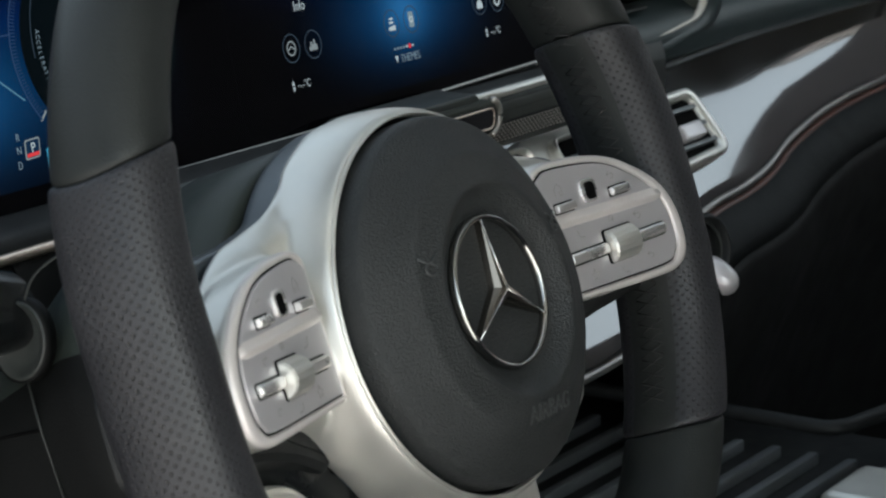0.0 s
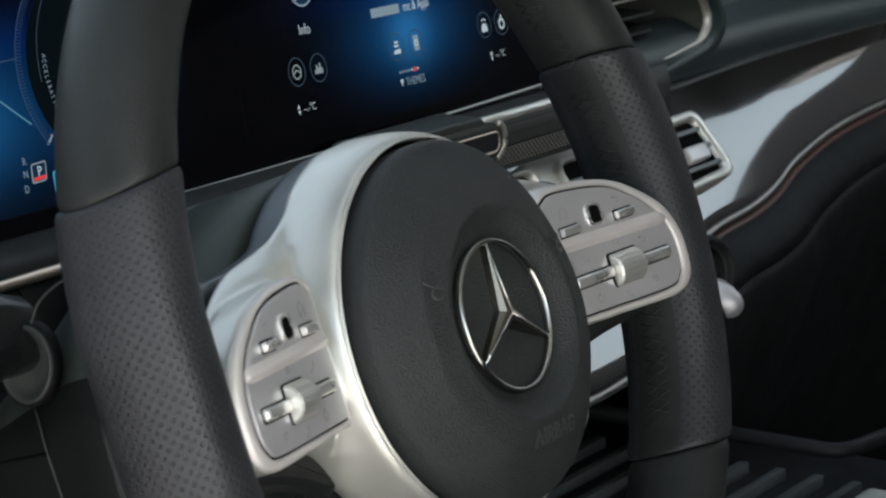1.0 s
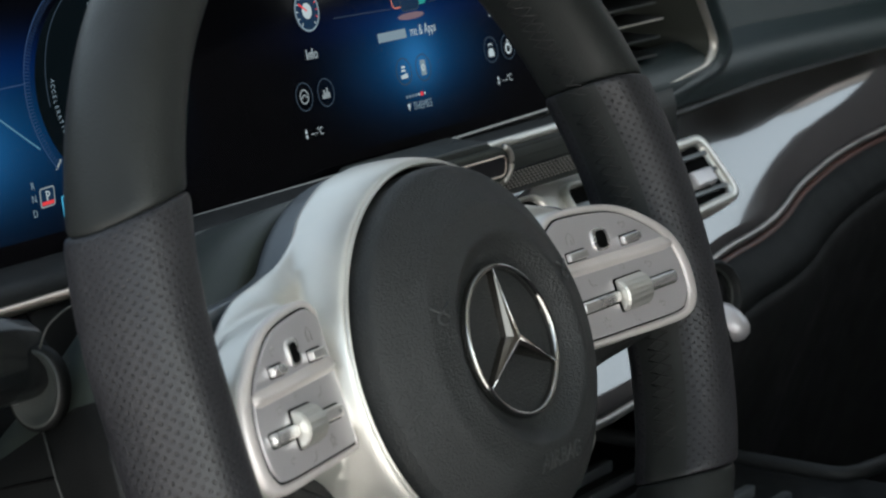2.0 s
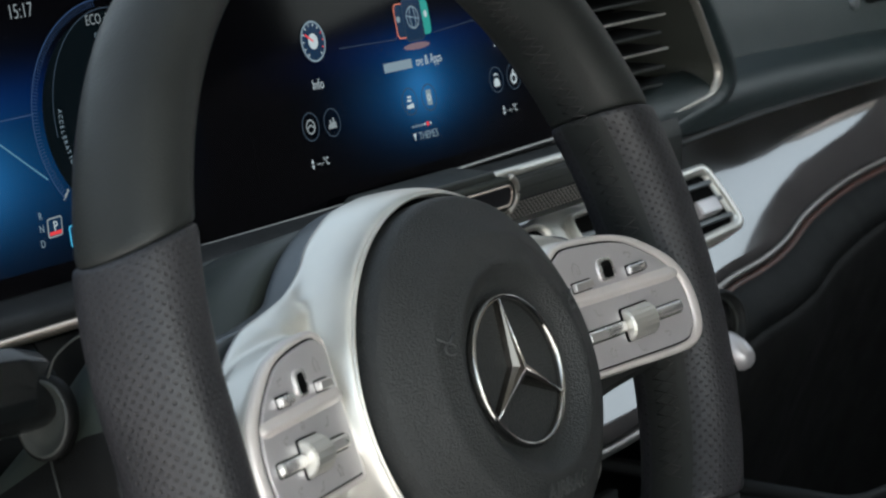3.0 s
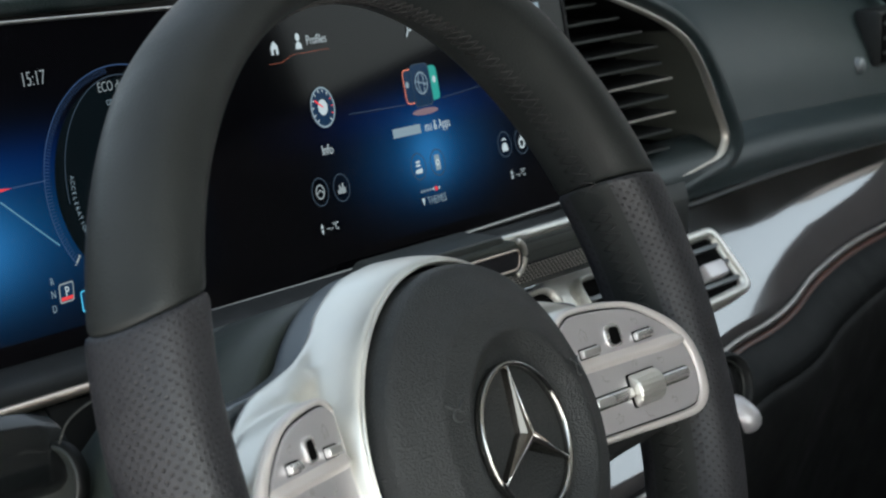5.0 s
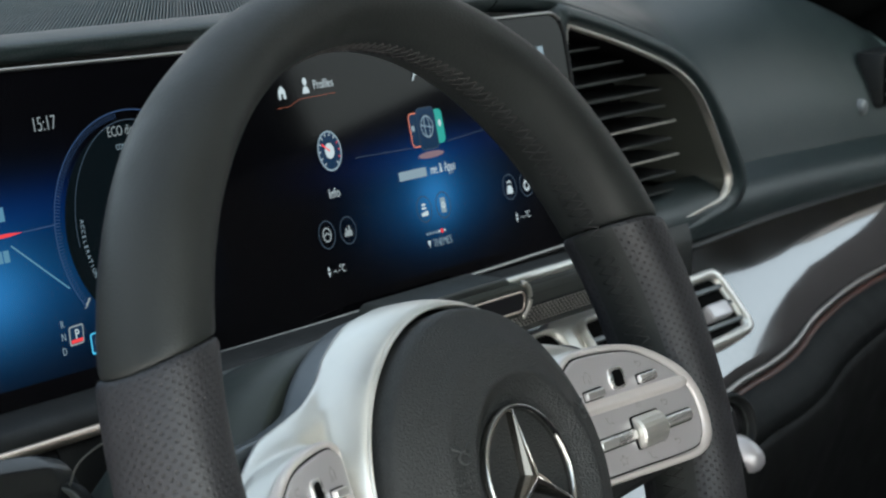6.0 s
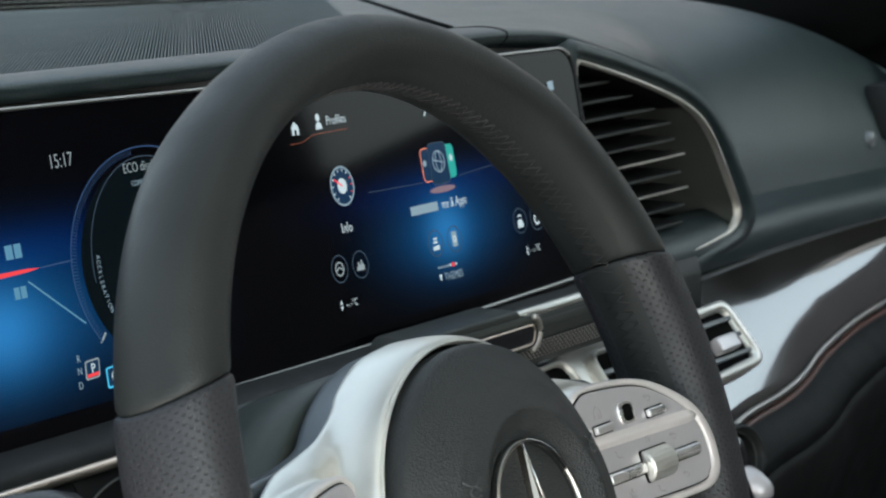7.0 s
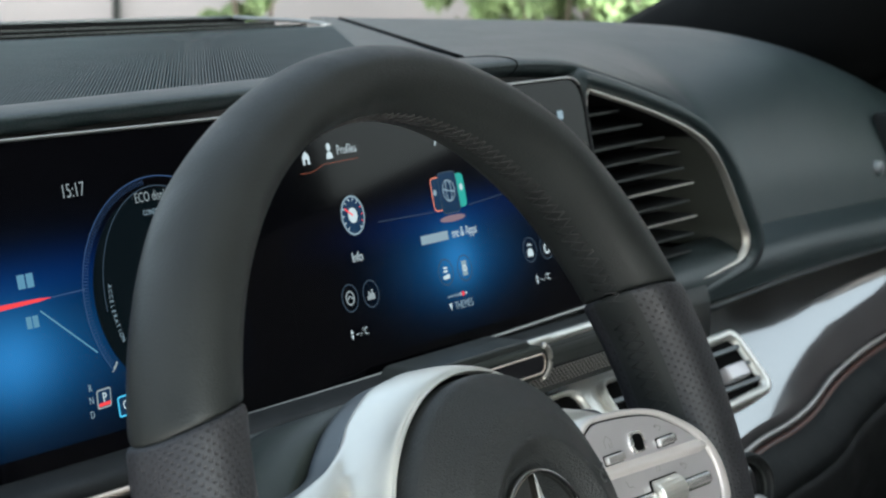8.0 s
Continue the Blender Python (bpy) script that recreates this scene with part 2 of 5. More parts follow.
def rim_point(a, b, half_r, half_w, power, grow=1.0):
    c, s = math.cos(b), math.sin(b)
    k = (abs(c) ** power + abs(s) ** power) ** (-1 / power) * grow
    low = max(0.0, min(1.0, -math.sin(a) / 0.64))
    low = low * low * (3 - 2 * low)
    flat = max(0.0, -math.sin(a) - 0.70) / 0.30
    off = (abs(b - math.pi) - 0.47) / 0.07
    k *= 1 - 0.028 * math.exp(-off * off)  # groove beside the stitched inner strip
    thumb = 0.0006 * math.exp(-((math.sin(a) - 0.36) / 0.30) ** 2)  # the rim swells inwards above the spokes
    crown = max(0.0, min(1.0, (math.sin(a) - 0.70) / 0.27))
    crown *= crown * (3 - 2 * crown)
    half_r, half_w = half_r - 0.0020 * crown, half_w - 0.0014 * crown  # slimmer at the top
    r = RIM_R + 0.0110 * low - 0.020 * flat * flat - thumb - 0.0016 * crown + (half_r + thumb) * k * c
    return Vector((r * math.cos(a), RIM_UP + r * math.sin(a), RIM_W - 0.0045 * low + half_w * k * s))


def slanted(a, b):
    """Turns the cut of the four seams nearly level."""
    out = a
    for seam, shift in ((SEAM_HIGH, -0.052), (math.pi - SEAM_HIGH, 0.052), (SEAM_LOW, 0.062), (2 * math.pi + SEAM_LOW, 0.062), (math.pi - SEAM_LOW, -0.062)):
        out += shift * max(0.0, 1 - abs(a - seam) / 0.30) ** 2 * math.cos(b)
    return out


SEAM_HIGH, SEAM_LOW = radians(19.7), radians(-38.2)


def rim_section(name, a0, a1, half_r, half_w, power, material, parent, label, n=60, inner_strip=False):
    """A stretch of the rim, its ends tucked into the seams."""
    tuck = 0.012
    angles = [a0 + 0.001, a0 + tuck * 0.35, a0 + tuck] + steps(a0 + tuck * 2, a1 - tuck * 2, n) + [a1 - tuck, a1 - tuck * 0.35, a1 - 0.001]
    sizes = [0.925, 0.965, 0.99] + [1.0] * n + [0.99, 0.965, 0.925]
    m = 40
    bm = bmesh.new()
    layer = bm.loops.layers.uv.new("UVMap")
    grid = [[bm.verts.new(rim_point(slanted(a, 2 * math.pi * j / m), 2 * math.pi * j / m, half_r, half_w, power, g)) for j in range(m)] for a, g in zip(angles, sizes)]
    for i in range(len(angles) - 1):
        for j in range(m):
            f = bm.faces.new((grid[i][j], grid[i][(j + 1) % m], grid[i + 1][(j + 1) % m], grid[i + 1][j]))
            for loop, (p, q) in zip(f.loops, ((i, j), (i, j + 1), (i + 1, j + 1), (i + 1, j))):
                loop[layer].uv = (angles[p] * 0.17, q / m * 0.118)
    bm.faces.new(grid[0][::-1])
    bm.faces.new(grid[-1])
    ob = part(name, smooth(bm, 50), material, parent, label)
    if inner_strip:  # the stitched strip along the inside is not punched
        ob.data.materials.append(LEATHER)
        for k, poly in enumerate(ob.data.polygons[:(len(angles) - 1) * m]):
            poly.material_index = 1 if abs(k % m + 0.5 - m / 2) < 3 else 0
    return ob


wheel = thing("steering_wheel", pose(0, 0, HUB, 69.07), "black leather steering wheel with satin silver spokes and round airbag cover", "steering wheel")
top_rim = rim_section("upper_rim", SEAM_HIGH, math.pi - SEAM_HIGH, 0.0155, 0.0205, 2.2, LEATHER, wheel, "smooth black leather upper rim", 90)
grips = []
for a0, a1 in ((SEAM_LOW, SEAM_HIGH), (math.pi - SEAM_HIGH, math.pi - SEAM_LOW)):
    grips.append(rim_section("grip", a0, a1, 0.0160, 0.0212, 2.4, GRIP, wheel, "perforated black leather grip", 50, True))
rim_section("lower_rim", math.pi - SEAM_LOW, 2 * math.pi + SEAM_LOW, 0.0155, 0.0205, 2.2, LEATHER, wheel, "smooth black leather lower rim", 70)


def stitches(a0, a1, half_r, half_w, power, parent):
    """Cross stitches along the rim's inner edge."""
    bms = []
    n = int(abs(a1 - a0) * 0.15 / 0.0046)
    for i in range(n):
        a = a0 + (a1 - a0) * (i + 0.5) / n
        da = 0.0021 / 0.15
        for sgn in (-1, 1):
            p = rim_point(a - da * sgn, math.pi - 0.24, half_r, half_w, power, 1.015)
            q = rim_point(a + da * sgn, math.pi + 0.24, half_r, half_w, power, 1.015)
            mid = rim_point(a, math.pi, half_r, half_w, power, 1.028 + 0.006 * sgn)
            bms.append(tube([p, mid, q], 0.00036, 5))
    return part("stitching", joined(bms), THREAD, parent, "black cross stitching")


stitches(SEAM_HIGH + 0.02, math.pi - SEAM_HIGH - 0.02, 0.0155, 0.0205, 2.2, top_rim)
stitches(SEAM_LOW + 0.02, SEAM_HIGH - 0.02, 0.0160, 0.0212, 2.4, grips[0])
stitches(math.pi - SEAM_HIGH + 0.02, math.pi - SEAM_LOW - 0.02, 0.0160, 0.0212, 2.4, grips[1])

# hub: silver collar, grey ring behind it, lower spoke
collar = ((0.0, 0.0056), (0.0008, 0.0053), (0.0020, 0.0038), (0.0038, -0.0013), (0.0051, -0.0075), (0.0064, -0.0210), (0.0090, -0.0400), (0.1, -0.4))
# outer edge of the casting on one side, from the top of the collar round the side spoke to the lower spoke
casting_edge = [(0.0, 0.0760, -0.0210), (0.0205, 0.0732, -0.0205), (0.0397, 0.0649, -0.0190), (0.0497, 0.0574, -0.0180), (0.0605, 0.0510, -0.0185), (0.0725, 0.0480, -0.0178), (0.0815, 0.0463, -0.0172), (0.0918, 0.0445, -0.0160), (0.1000, 0.0420, -0.0140), (0.1100, 0.0380, -0.0110), (0.1200, 0.0325, -0.0080), (0.1330, 0.0245, -0.0050),
                (0.1440, 0.0140, -0.0030), (0.1510, 0.0010, -0.0020), (0.1500, -0.0110, -0.0020), (0.1420, -0.0188, -0.0040), (0.1250, -0.0203, -0.0080), (0.0957, -0.0196, -0.0150), (0.0810, -0.0236, -0.0185), (0.0690, -0.0350, -0.0200), (0.0560, -0.0505, -0.0205), (0.0470, -0.0660, -0.0205), (0.0410, -0.0850, -0.0210), (0.0390, -0.1200, -0.0220), (0.0390, -0.1520, -0.0220), (0.0, -0.1520, -0.0220)]
edge_line = [(math.atan2(p.y, p.x), math.hypot(p.x, p.y), p.z) for p in spline(casting_edge, 260)]


def casting_rim(a):
    """Radius and depth of the casting's outer edge at an angle on the right-hand side."""
    for (a0, r0, z0), (a1, r1, z1) in zip(edge_line, edge_line[1:]):
        if a1 <= a <= a0 and a0 > a1:
            k = (a0 - a) / (a0 - a1)
            return r0 + (r1 - r0) * k, z0 + (z1 - z0) * k
    return edge_line[-1][1:] if a < 0 else edge_line[0][1:]


def casting_height(r, a, r_edge, z_edge):
    """The collar's flank runs smoothly into the spokes, whose outer edges are rounded over."""
    s = r - 0.0697
    for (s0, z0), (s1, z1) in zip(collar, collar[1:]):
        if s <= s1:
            flank = z0 + (z1 - z0) * (s - s0) / (s1 - s0)
            break
    low = max(0.0, min(1.0, (-a - 0.55) / 0.40))
    arm = 0.0055 + (r * math.cos(a) - 0.1045) * 0.2254 - 0.0080
    arm += (-0.0105 - arm) * low * low * (3 - 2 * low)
    d = max(0.0, min(1.0, (r_edge - r) / 0.0100))
    arm = z_edge + (max(arm, z_edge) - z_edge) * d ** 0.75
    return 0.5 * (flank + arm + math.sqrt((flank - arm) ** 2 + 0.0032 ** 2)) - 0.0008


def casting():
    bm = bmesh.new()
    n, rings = 300, []
    for i in range(n):
        a = math.pi / 2 - 2 * math.pi * i / n
        side = a if a >= -math.pi / 2 else -math.pi - a
        r_edge, z_edge = casting_rim(side)
        reach = [0.0697 + (r_edge - 0.0697) * k / 16 for k in range(17)] if r_edge < 0.081 else [0.0697 + 0.0113 * k / 10 for k in range(10)] + [0.0810 + (r_edge - 0.0810) * (1 - (1 - k / 6) ** 2) for k in range(7)]
        top = [(r, casting_height(r, side, r_edge, z_edge)) for r in reach]
        loop = [(0.0693, -0.0235), (0.0693, 0.0036)] + top + [(r_edge - 0.0002, z_edge - 0.0030), (r_edge - 0.0025, z_edge - 0.0045)]
        rings.append([bm.verts.new((r * math.cos(a), r * math.sin(a), z)) for r, z in loop])
    m = len(rings[0])
    for i in range(n):
        p, q = rings[i], rings[(i + 1) % n]
        for j in range(m):
            bm.faces.new((p[j], p[(j + 1) % m], q[(j + 1) % m], q[j]))
    return bm


silver_pieces = [casting()]
rear_pieces = [lathe([(0.0600, -0.019), (0.0738, -0.0195), (0.0746, -0.0215), (0.0744, -0.0340), (0.0730, -0.0362), (0.0600, -0.0362), (0.0600, -0.019)], 96)]
for sgn in (-1, 1):
    rear_pieces.append(slab([(sgn * p.x, p.y) for p in spline([(0.040, 0.060, 0), (0.050, 0.0520, 0), (0.0575, 0.0485, 0), (0.066, 0.0465, 0), (0.079, 0.0443, 0), (0.0918, 0.0440, 0), (0.1025, 0.0428, 0), (0.1150, 0.0410, 0), (0.1270, 0.0384, 0), (0.1320, 0.0345, 0), (0.1250, 0.0305, 0), (0.1060, 0.0290, 0), (0.0940, 0.0250, 0), (0.0910, 0.0, 0), (0.0880, -0.0260, 0), (0.070, -0.0330, 0), (0.045, -0.0560, 0)], 60)], -0.0362, -0.0200, 0.0015))
for piece in rear_pieces:
    bmesh.ops.remove_doubles(piece, verts=piece.verts, dist=1e-6)
    bmesh.ops.recalc_face_normals(piece, faces=piece.faces)
rear_cover = part("rear_cover", joined(rear_pieces), REAR_GREY, wheel, "satin grey plastic cover behind the silver spokes")
fuse = rear_cover.modifiers.new("fuse", "REMESH")
fuse.mode, fuse.voxel_size, fuse.use_smooth_shade = "VOXEL", 0.0012, True
even = rear_cover.modifiers.new("even", "SMOOTH")
even.factor, even.iterations = 0.5, 10
half = [(0.085, -0.0170), (0.0795, -0.0240), (0.0680, -0.0355), (0.0552, -0.0518), (0.0470, -0.0660), (0.0410, -0.085), (0.039, -0.120), (0.039, -0.152)]
trim_edge = [(p.x, p.y) for p in spline([(x * 1.20, y - 0.007, 0) for x, y in half], 24)]
part("lower_spoke_back", slab(trim_edge + [(-x, y) for x, y in reversed(trim_edge)], -0.048, -0.0235, 0.007, None, 5), STALK, wheel, "smooth black plastic trim behind the lower spoke")

# airbag cover with its dished emblem
cover_profile = [(0.0640, -0.012), (0.0666, -0.010), (0.0674, 0.005), (0.0672, 0.0090), (0.0665, 0.0119), (0.0648, 0.0140), (0.0610, 0.0168), (0.0560, 0.0203),
                 (0.0515, 0.0234), (0.0497, 0.0244), (0.0475, 0.0250), (0.0430, 0.0262), (0.0404, 0.0270), (0.0390, 0.0272), (0.0376, 0.0268), (0.0350, 0.0246), (0.0322, 0.0220), (0.0300, 0.0208), (0.0280, 0.0205), (0.0255, 0.0205), (0.0, 0.0208)]
fine_profile = [(p.x, p.y) for p in spline([(r, z, 0) for r, z in cover_profile], 70)]
fine_profile[-1] = (0.0, fine_profile[-1][1])
cover = part("airbag_cover", lathe(fine_profile, 160), COVER, wheel, "round grained black airbag cover")
# added black ring: the shadow between cover and collar, as a part
part("cover_gap_shade", lathe([(0.0665, -0.006), (0.0697, -0.006), (0.0697, 0.0010), (0.0665, 0.0010)], 128), SLOT, wheel, "black ring painting the shade in the gap round the airbag cover")
RING = mat("emblem_chrome", (0.50, 0.49, 0.47), 0.07, 1.0, vary=0.03, rough_vary=0.03)
part("emblem_ring", lathe([(0.0269 + 0.0013 * math.cos(b), 0.0221 + 0.0019 * math.sin(b)) for b in steps(0, 2 * math.pi, 17)], 96), RING, cover, "chrome emblem ring")
star = bmesh.new()
peak = star.verts.new((0, 0, 0.0258))
tips, notches, base_t, base_n = [], [], [], []
for k in range(3):
    a = radians(90 + 120 * k)
    tips.append(star.verts.new((0.0262 * math.cos(a), 0.0262 * math.sin(a), 0.0236)))
    base_t.append(star.verts.new((0.0262 * math.cos(a), 0.0262 * math.sin(a), 0.0206)))
    a += radians(60)
    notches.append(star.verts.new((0.0040 * math.cos(a), 0.0040 * math.sin(a), 0.0229)))
    base_n.append(star.verts.new((0.0045 * math.cos(a), 0.0045 * math.sin(a), 0.0206)))
mids = [star.verts.new((0.58 * v.co.x, 0.58 * v.co.y, 0.0250)) for v in notches]
for k in range(3):
    for n in (k, k - 1):  # each arm's flank breaks into a flat upper and a steep lower facet
        star.faces.new((peak, tips[k], mids[n]))
        star.faces.new((mids[n], tips[k], notches[n]))
        star.faces.new((tips[k], base_t[k], base_n[n], notches[n]))
bmesh.ops.recalc_face_normals(star, faces=star.faces)
bmesh.ops.bevel(star, geom=[e for e in star.edges if peak in e.verts], offset=0.0002, segments=2, affect="EDGES", profile=0.5)
part("emblem_star", star, STAR, cover, "faceted dark chrome three-armed emblem")
# thin tubes of brighter chrome put the ridges' glint onto the dark star
for k in range(3):
    a = radians(90 + 120 * k)
    part("emblem_ridge_glint", tube([(0, 0, 0.0258), (0.0130 * math.cos(a), 0.0130 * math.sin(a), 0.0247), (0.0260 * math.cos(a), 0.0260 * math.sin(a), 0.0236)], [0.00025, 0.00035, 0.0003], 6), CHROME, cover, "brighter chrome line painting the glint on an emblem arm's ridge")


def cover_height(r):
    for (r0, z0), (r1, z1) in zip(fine_profile, fine_profile[1:]):
        if r1 <= r <= r0 and z0 > 0.008:
            return z0 + (z1 - z0) * (r0 - r) / max(1e-9, r0 - r1)
    return 0.02


def on_cover(me, lift):
    """Lays a flat mesh of letters onto the dome."""
    for v in me.vertices:
        v.co.z = cover_height(math.hypot(v.co.x, v.co.y)) + lift + v.co.z
    return me


part("lettering", on_cover(words("AIRBAG", 0.0084, at(0.0035, -0.0446, 0), 0.0004, 0.98), 0.0002), EMBOSS, cover, "embossed lettering with its highlight painted paler than the cover")
for sgn in (-1, 1):
    cx = sgn * 0.0415
    mark = joined([tube([(cx + 0.0025 * math.cos(a), 0.0158 + 0.0020 * math.sin(a), 0.0002) for a in steps(0, 5.5, 11)], 0.00042, 5),
                   tube([(cx - 0.0040, 0.0205, 0.0002), (cx - 0.001, 0.0184, 0.0002), (cx + 0.0012, 0.0184, 0.0002), (cx + 0.0042, 0.0207, 0.0002)], 0.00042, 5)])
    me = bpy.data.meshes.new("mark")
    mark.to_mesh(me)
    mark.free()
    part("horn_mark", on_cover(me, 0.0002), EMBOSS, cover, "embossed horn mark with its highlight painted paler than the cover")

# switch pads on the two side spokes
TILT_PAD = radians(12.7)
PAD = Matrix(((math.cos(TILT_PAD), 0, -math.sin(TILT_PAD), 0.1045), (0, 1, 0, 0), (math.sin(TILT_PAD), 0, math.cos(TILT_PAD), 0.0055), (0, 0, 0, 1)))
pad_outer = [(p.x, p.y) for p in spline([(-0.0290, 0.0335, 0), (-0.0260, 0.0362, 0), (-0.0183, 0.0373, 0), (-0.0012, 0.0361, 0), (0.0160, 0.0321, 0), (0.0300, 0.0246, 0), (0.0408, 0.0155, 0), (0.0458, 0.0046, 0), (0.0462, -0.0066, 0), (0.0440, -0.0140, 0), (0.0380, -0.0183, 0), (0.0250, -0.0194, 0), (-0.020, -0.0174, 0), (-0.0310, -0.0170, 0)], 70)]
plate_shape = [(p.x, p.y) for p in spline([(-0.0290, 0.0300, 0), (-0.0255, 0.0328, 0), (-0.0180, 0.0346, 0), (0.0070, 0.0316, 0), (0.0215, 0.0252, 0), (0.0345, 0.0148, 0), (0.0396, 0.0040, 0), (0.0396, -0.0075, 0), (0.0368, -0.0128, 0), (0.0300, -0.0157, 0), (0.0, -0.0152, 0), (-0.0290, -0.0144, 0)], 60)]
back_shape = rounded([(-0.050, 0.036), (0.0, 0.036), (0.030, 0.030), (0.058, 0.016), (0.060, -0.020), (0.0, -0.026), (-0.023, -0.032), (-0.046, -0.042)], 0.010)


def switch_pad(side):
    m = (Matrix.Diagonal((-1, 1, 1, 1)) if side < 0 else Matrix.Identity(4)) @ PAD
    silver_pieces.append(slab(pad_outer, -0.014, 0.0006, 0.0024, m, 4))
    part("spoke_back", slab(back_shape, -0.040, -0.0165, 0.006, m), BLACK_PLASTIC, wheel, "black plastic spoke back")
    # a groove round the pad, then the pad in two levels with a bright ledge between them
    part("pad_gap", slab(plate_shape, 0.0004, 0.0012, 0, m), SLOT, wheel)
    edge_in, edge_out = resample(plate_shape, 90), resample(pad_outer, 90)
    lip = bmesh.new()
    rows = [[lip.verts.new((b[0] + (a[0] - b[0]) * k, b[1] + (a[1] - b[1]) * k, z)) for a, b in zip(edge_in, edge_out)] for k, z in ((0.02, -0.0006), (0.06, 0.0006), (0.18, 0.0015), (0.40, 0.0020), (0.72, 0.0020), (0.90, 0.0015), (0.96, 0.0004))]
    for p, q in zip(rows, rows[1:]):
        for j in range(90):
            lip.faces.new((p[j], p[(j + 1) % 90], q[(j + 1) % 90], q[j]))
    bmesh.ops.recalc_face_normals(lip, faces=lip.faces)
    lip.transform(m)
    part("pad_border", smooth(lip, 60), BORDER, wheel, "raised pale satin pad border")
    inset = [(x * 0.984, 0.0085 + (y - 0.0085) * 0.975) for x, y in plate_shape]
    pad = part("switch_pad", slab(inset, -0.001, 0.0022, 0.0007, m, 3), PAD_SILVER, wheel, "silver switch pad with thumb controls")
    ledge = bmesh.new()
    rows = []
    for x in steps(-0.0275, 0.0372, 15):
        end = max(0.0, (x - 0.034) / 0.0035)
        y = 0.0124 - 0.00003 * x / 0.001
        drop = 1 - end * 0.45
        rows.append([ledge.verts.new((x, y + d * drop, 0.0021 + z * drop)) for d, z in ((0.0034, 0.0), (0.0008, 0.0016), (0.0, 0.0017), (-0.0008, 0.0012), (-0.0022, 0.0))])
    for a, b in zip(rows, rows[1:]):
        for j in range(4):
            ledge.faces.new((a[j], a[j + 1], b[j + 1], b[j]))
    ledge.faces.new(rows[0])
    ledge.faces.new(rows[-1])
    ledge.transform(m)
    part("ledge", smooth(ledge, 50), BORDER, pad, "bright silver ledge")
    # touch pad window
    part("touch_frame", slab(rounded([(-0.0058, 0.0174), (0.0034, 0.0172), (0.0033, 0.0262), (-0.0057, 0.0268)], 0.0031), 0.0018, 0.0031, 0.0006, m), KEY_SILVER, pad, "raised silver frame")
    part("touch_button", slab(rounded([(-0.0037, 0.0184), (0.0020, 0.0182), (0.0019, 0.0250), (-0.0036, 0.0254)], 0.0021), 0.0022, 0.00335, 0.0003, m), SLOT, pad, "black touch button")
    for x, y in ((-0.0166, 0.0186), (0.0150, 0.0184)):
        part("button_gap", slab(rounded([(x - 0.0056, y - 0.0021), (x + 0.0056, y - 0.0021), (x + 0.0056, y + 0.0023), (x - 0.0056, y + 0.0023)], 0.0008), 0.0018, 0.00235, 0, m), SLOT, pad)
        part("button", box(x - 0.0052, x + 0.0052, y - 0.0016, y + 0.0017, 0.0015, 0.0046, 0.0008, m, 3), KEY_SILVER, pad, "small bright silver button")
    # slider with its knurled roller
    # dark grey plate paints the thin shadows round the keys of a silver recess
    part("slider_recess", slab(rounded([(-0.0228, -0.0043), (0.0344, -0.0044), (0.0346, 0.0012), (-0.0226, 0.0013)], 0.002), 0.0018, 0.00235, 0, m), VENT_GREY, pad, "slider recess with its shade painted dark grey")
    for x0, x1 in ((-0.0222, -0.0005), (0.0150, 0.0338)):
        key = box(x0, x1, -0.0036, 0.0006, 0.0015, 0.0044, 0.0013, m, 3)
        part("slider_key", key, KEY_SILVER, pad, "bright silver slider key")
    part("roller_frame", slab(rounded([(-0.0013, -0.0082), (0.0156, -0.0082), (0.0156, 0.0054), (-0.0013, 0.0054)], 0.0014), 0.0018, 0.0026, 0, m), SLOT, pad)
    roller = bmesh.new()
    count = 40
    ring = []
    for x, r in ((-0.0004, 0.0050), (0.0004, 0.0057), (0.0140, 0.0057), (0.0148, 0.0050)):
        loop = []
        for j in range(count):
            a = 2 * math.pi * j / count
            rr = r + (0.00012 if j % 2 else -0.00006)
            loop.append(roller.verts.new((x, -0.0016 + rr * 1.12 * math.cos(a), 0.0022 + rr * math.sin(a))))
        ring.append(loop)
    for a, b in zip(ring, ring[1:]):
        for j in range(count):
            roller.faces.new((a[j], a[(j + 1) % count], b[(j + 1) % count], b[j]))
    roller.faces.new(ring[0])
    roller.faces.new(ring[-1])
    roller.transform(m)
    part("roller", roller, SILVER, pad, "knurled silver roller")
    # faint printed signs
    house = [(-0.8, -1.0), (-0.8, 0.3), (0.0, 1.1), (0.8, 0.3), (0.8, -1.0), (0.2, -1.0), (0.2, -0.2)]
    turn_back = [(-0.4, 1.0), (-1.0, 0.5), (-0.4, 0.0), (-1.0, 0.5), (0.6, 0.5), (1.0, 0.0), (0.6, -0.6), (-0.2, -0.6)]
    receiver = [(-1.0, 0.8), (-0.5, 0.3), (-0.7, -0.1), (0.1, -0.8), (0.5, -0.5), (1.0, -1.0)]
    star_sign = [(math.cos(a) * q, math.sin(a) * q) for a, q in zip(steps(1.5708, 7.854, 11), (1.1, 0.5) * 5 + (1.1,))]
    for x, y, h, shape_2d in ((-0.0170, 0.0256, 0.0024, house), (0.0132, 0.0244, 0.0018, turn_back), (-0.0120, 0.0069, 0.0020, receiver), (0.0064, 0.0090, 0.0013, house), (0.0212, 0.0063, 0.0018, turn_back), (-0.0108, -0.0099, 0.0022, star_sign), (0.0059, -0.0118, 0.0020, receiver), (0.0222, -0.0102, 0.0016, turn_back)):
        sign = tube([(x + h * u, y + h * v, 0.0022) for u, v in shape_2d], 0.00013, 4)
        sign.transform(m)
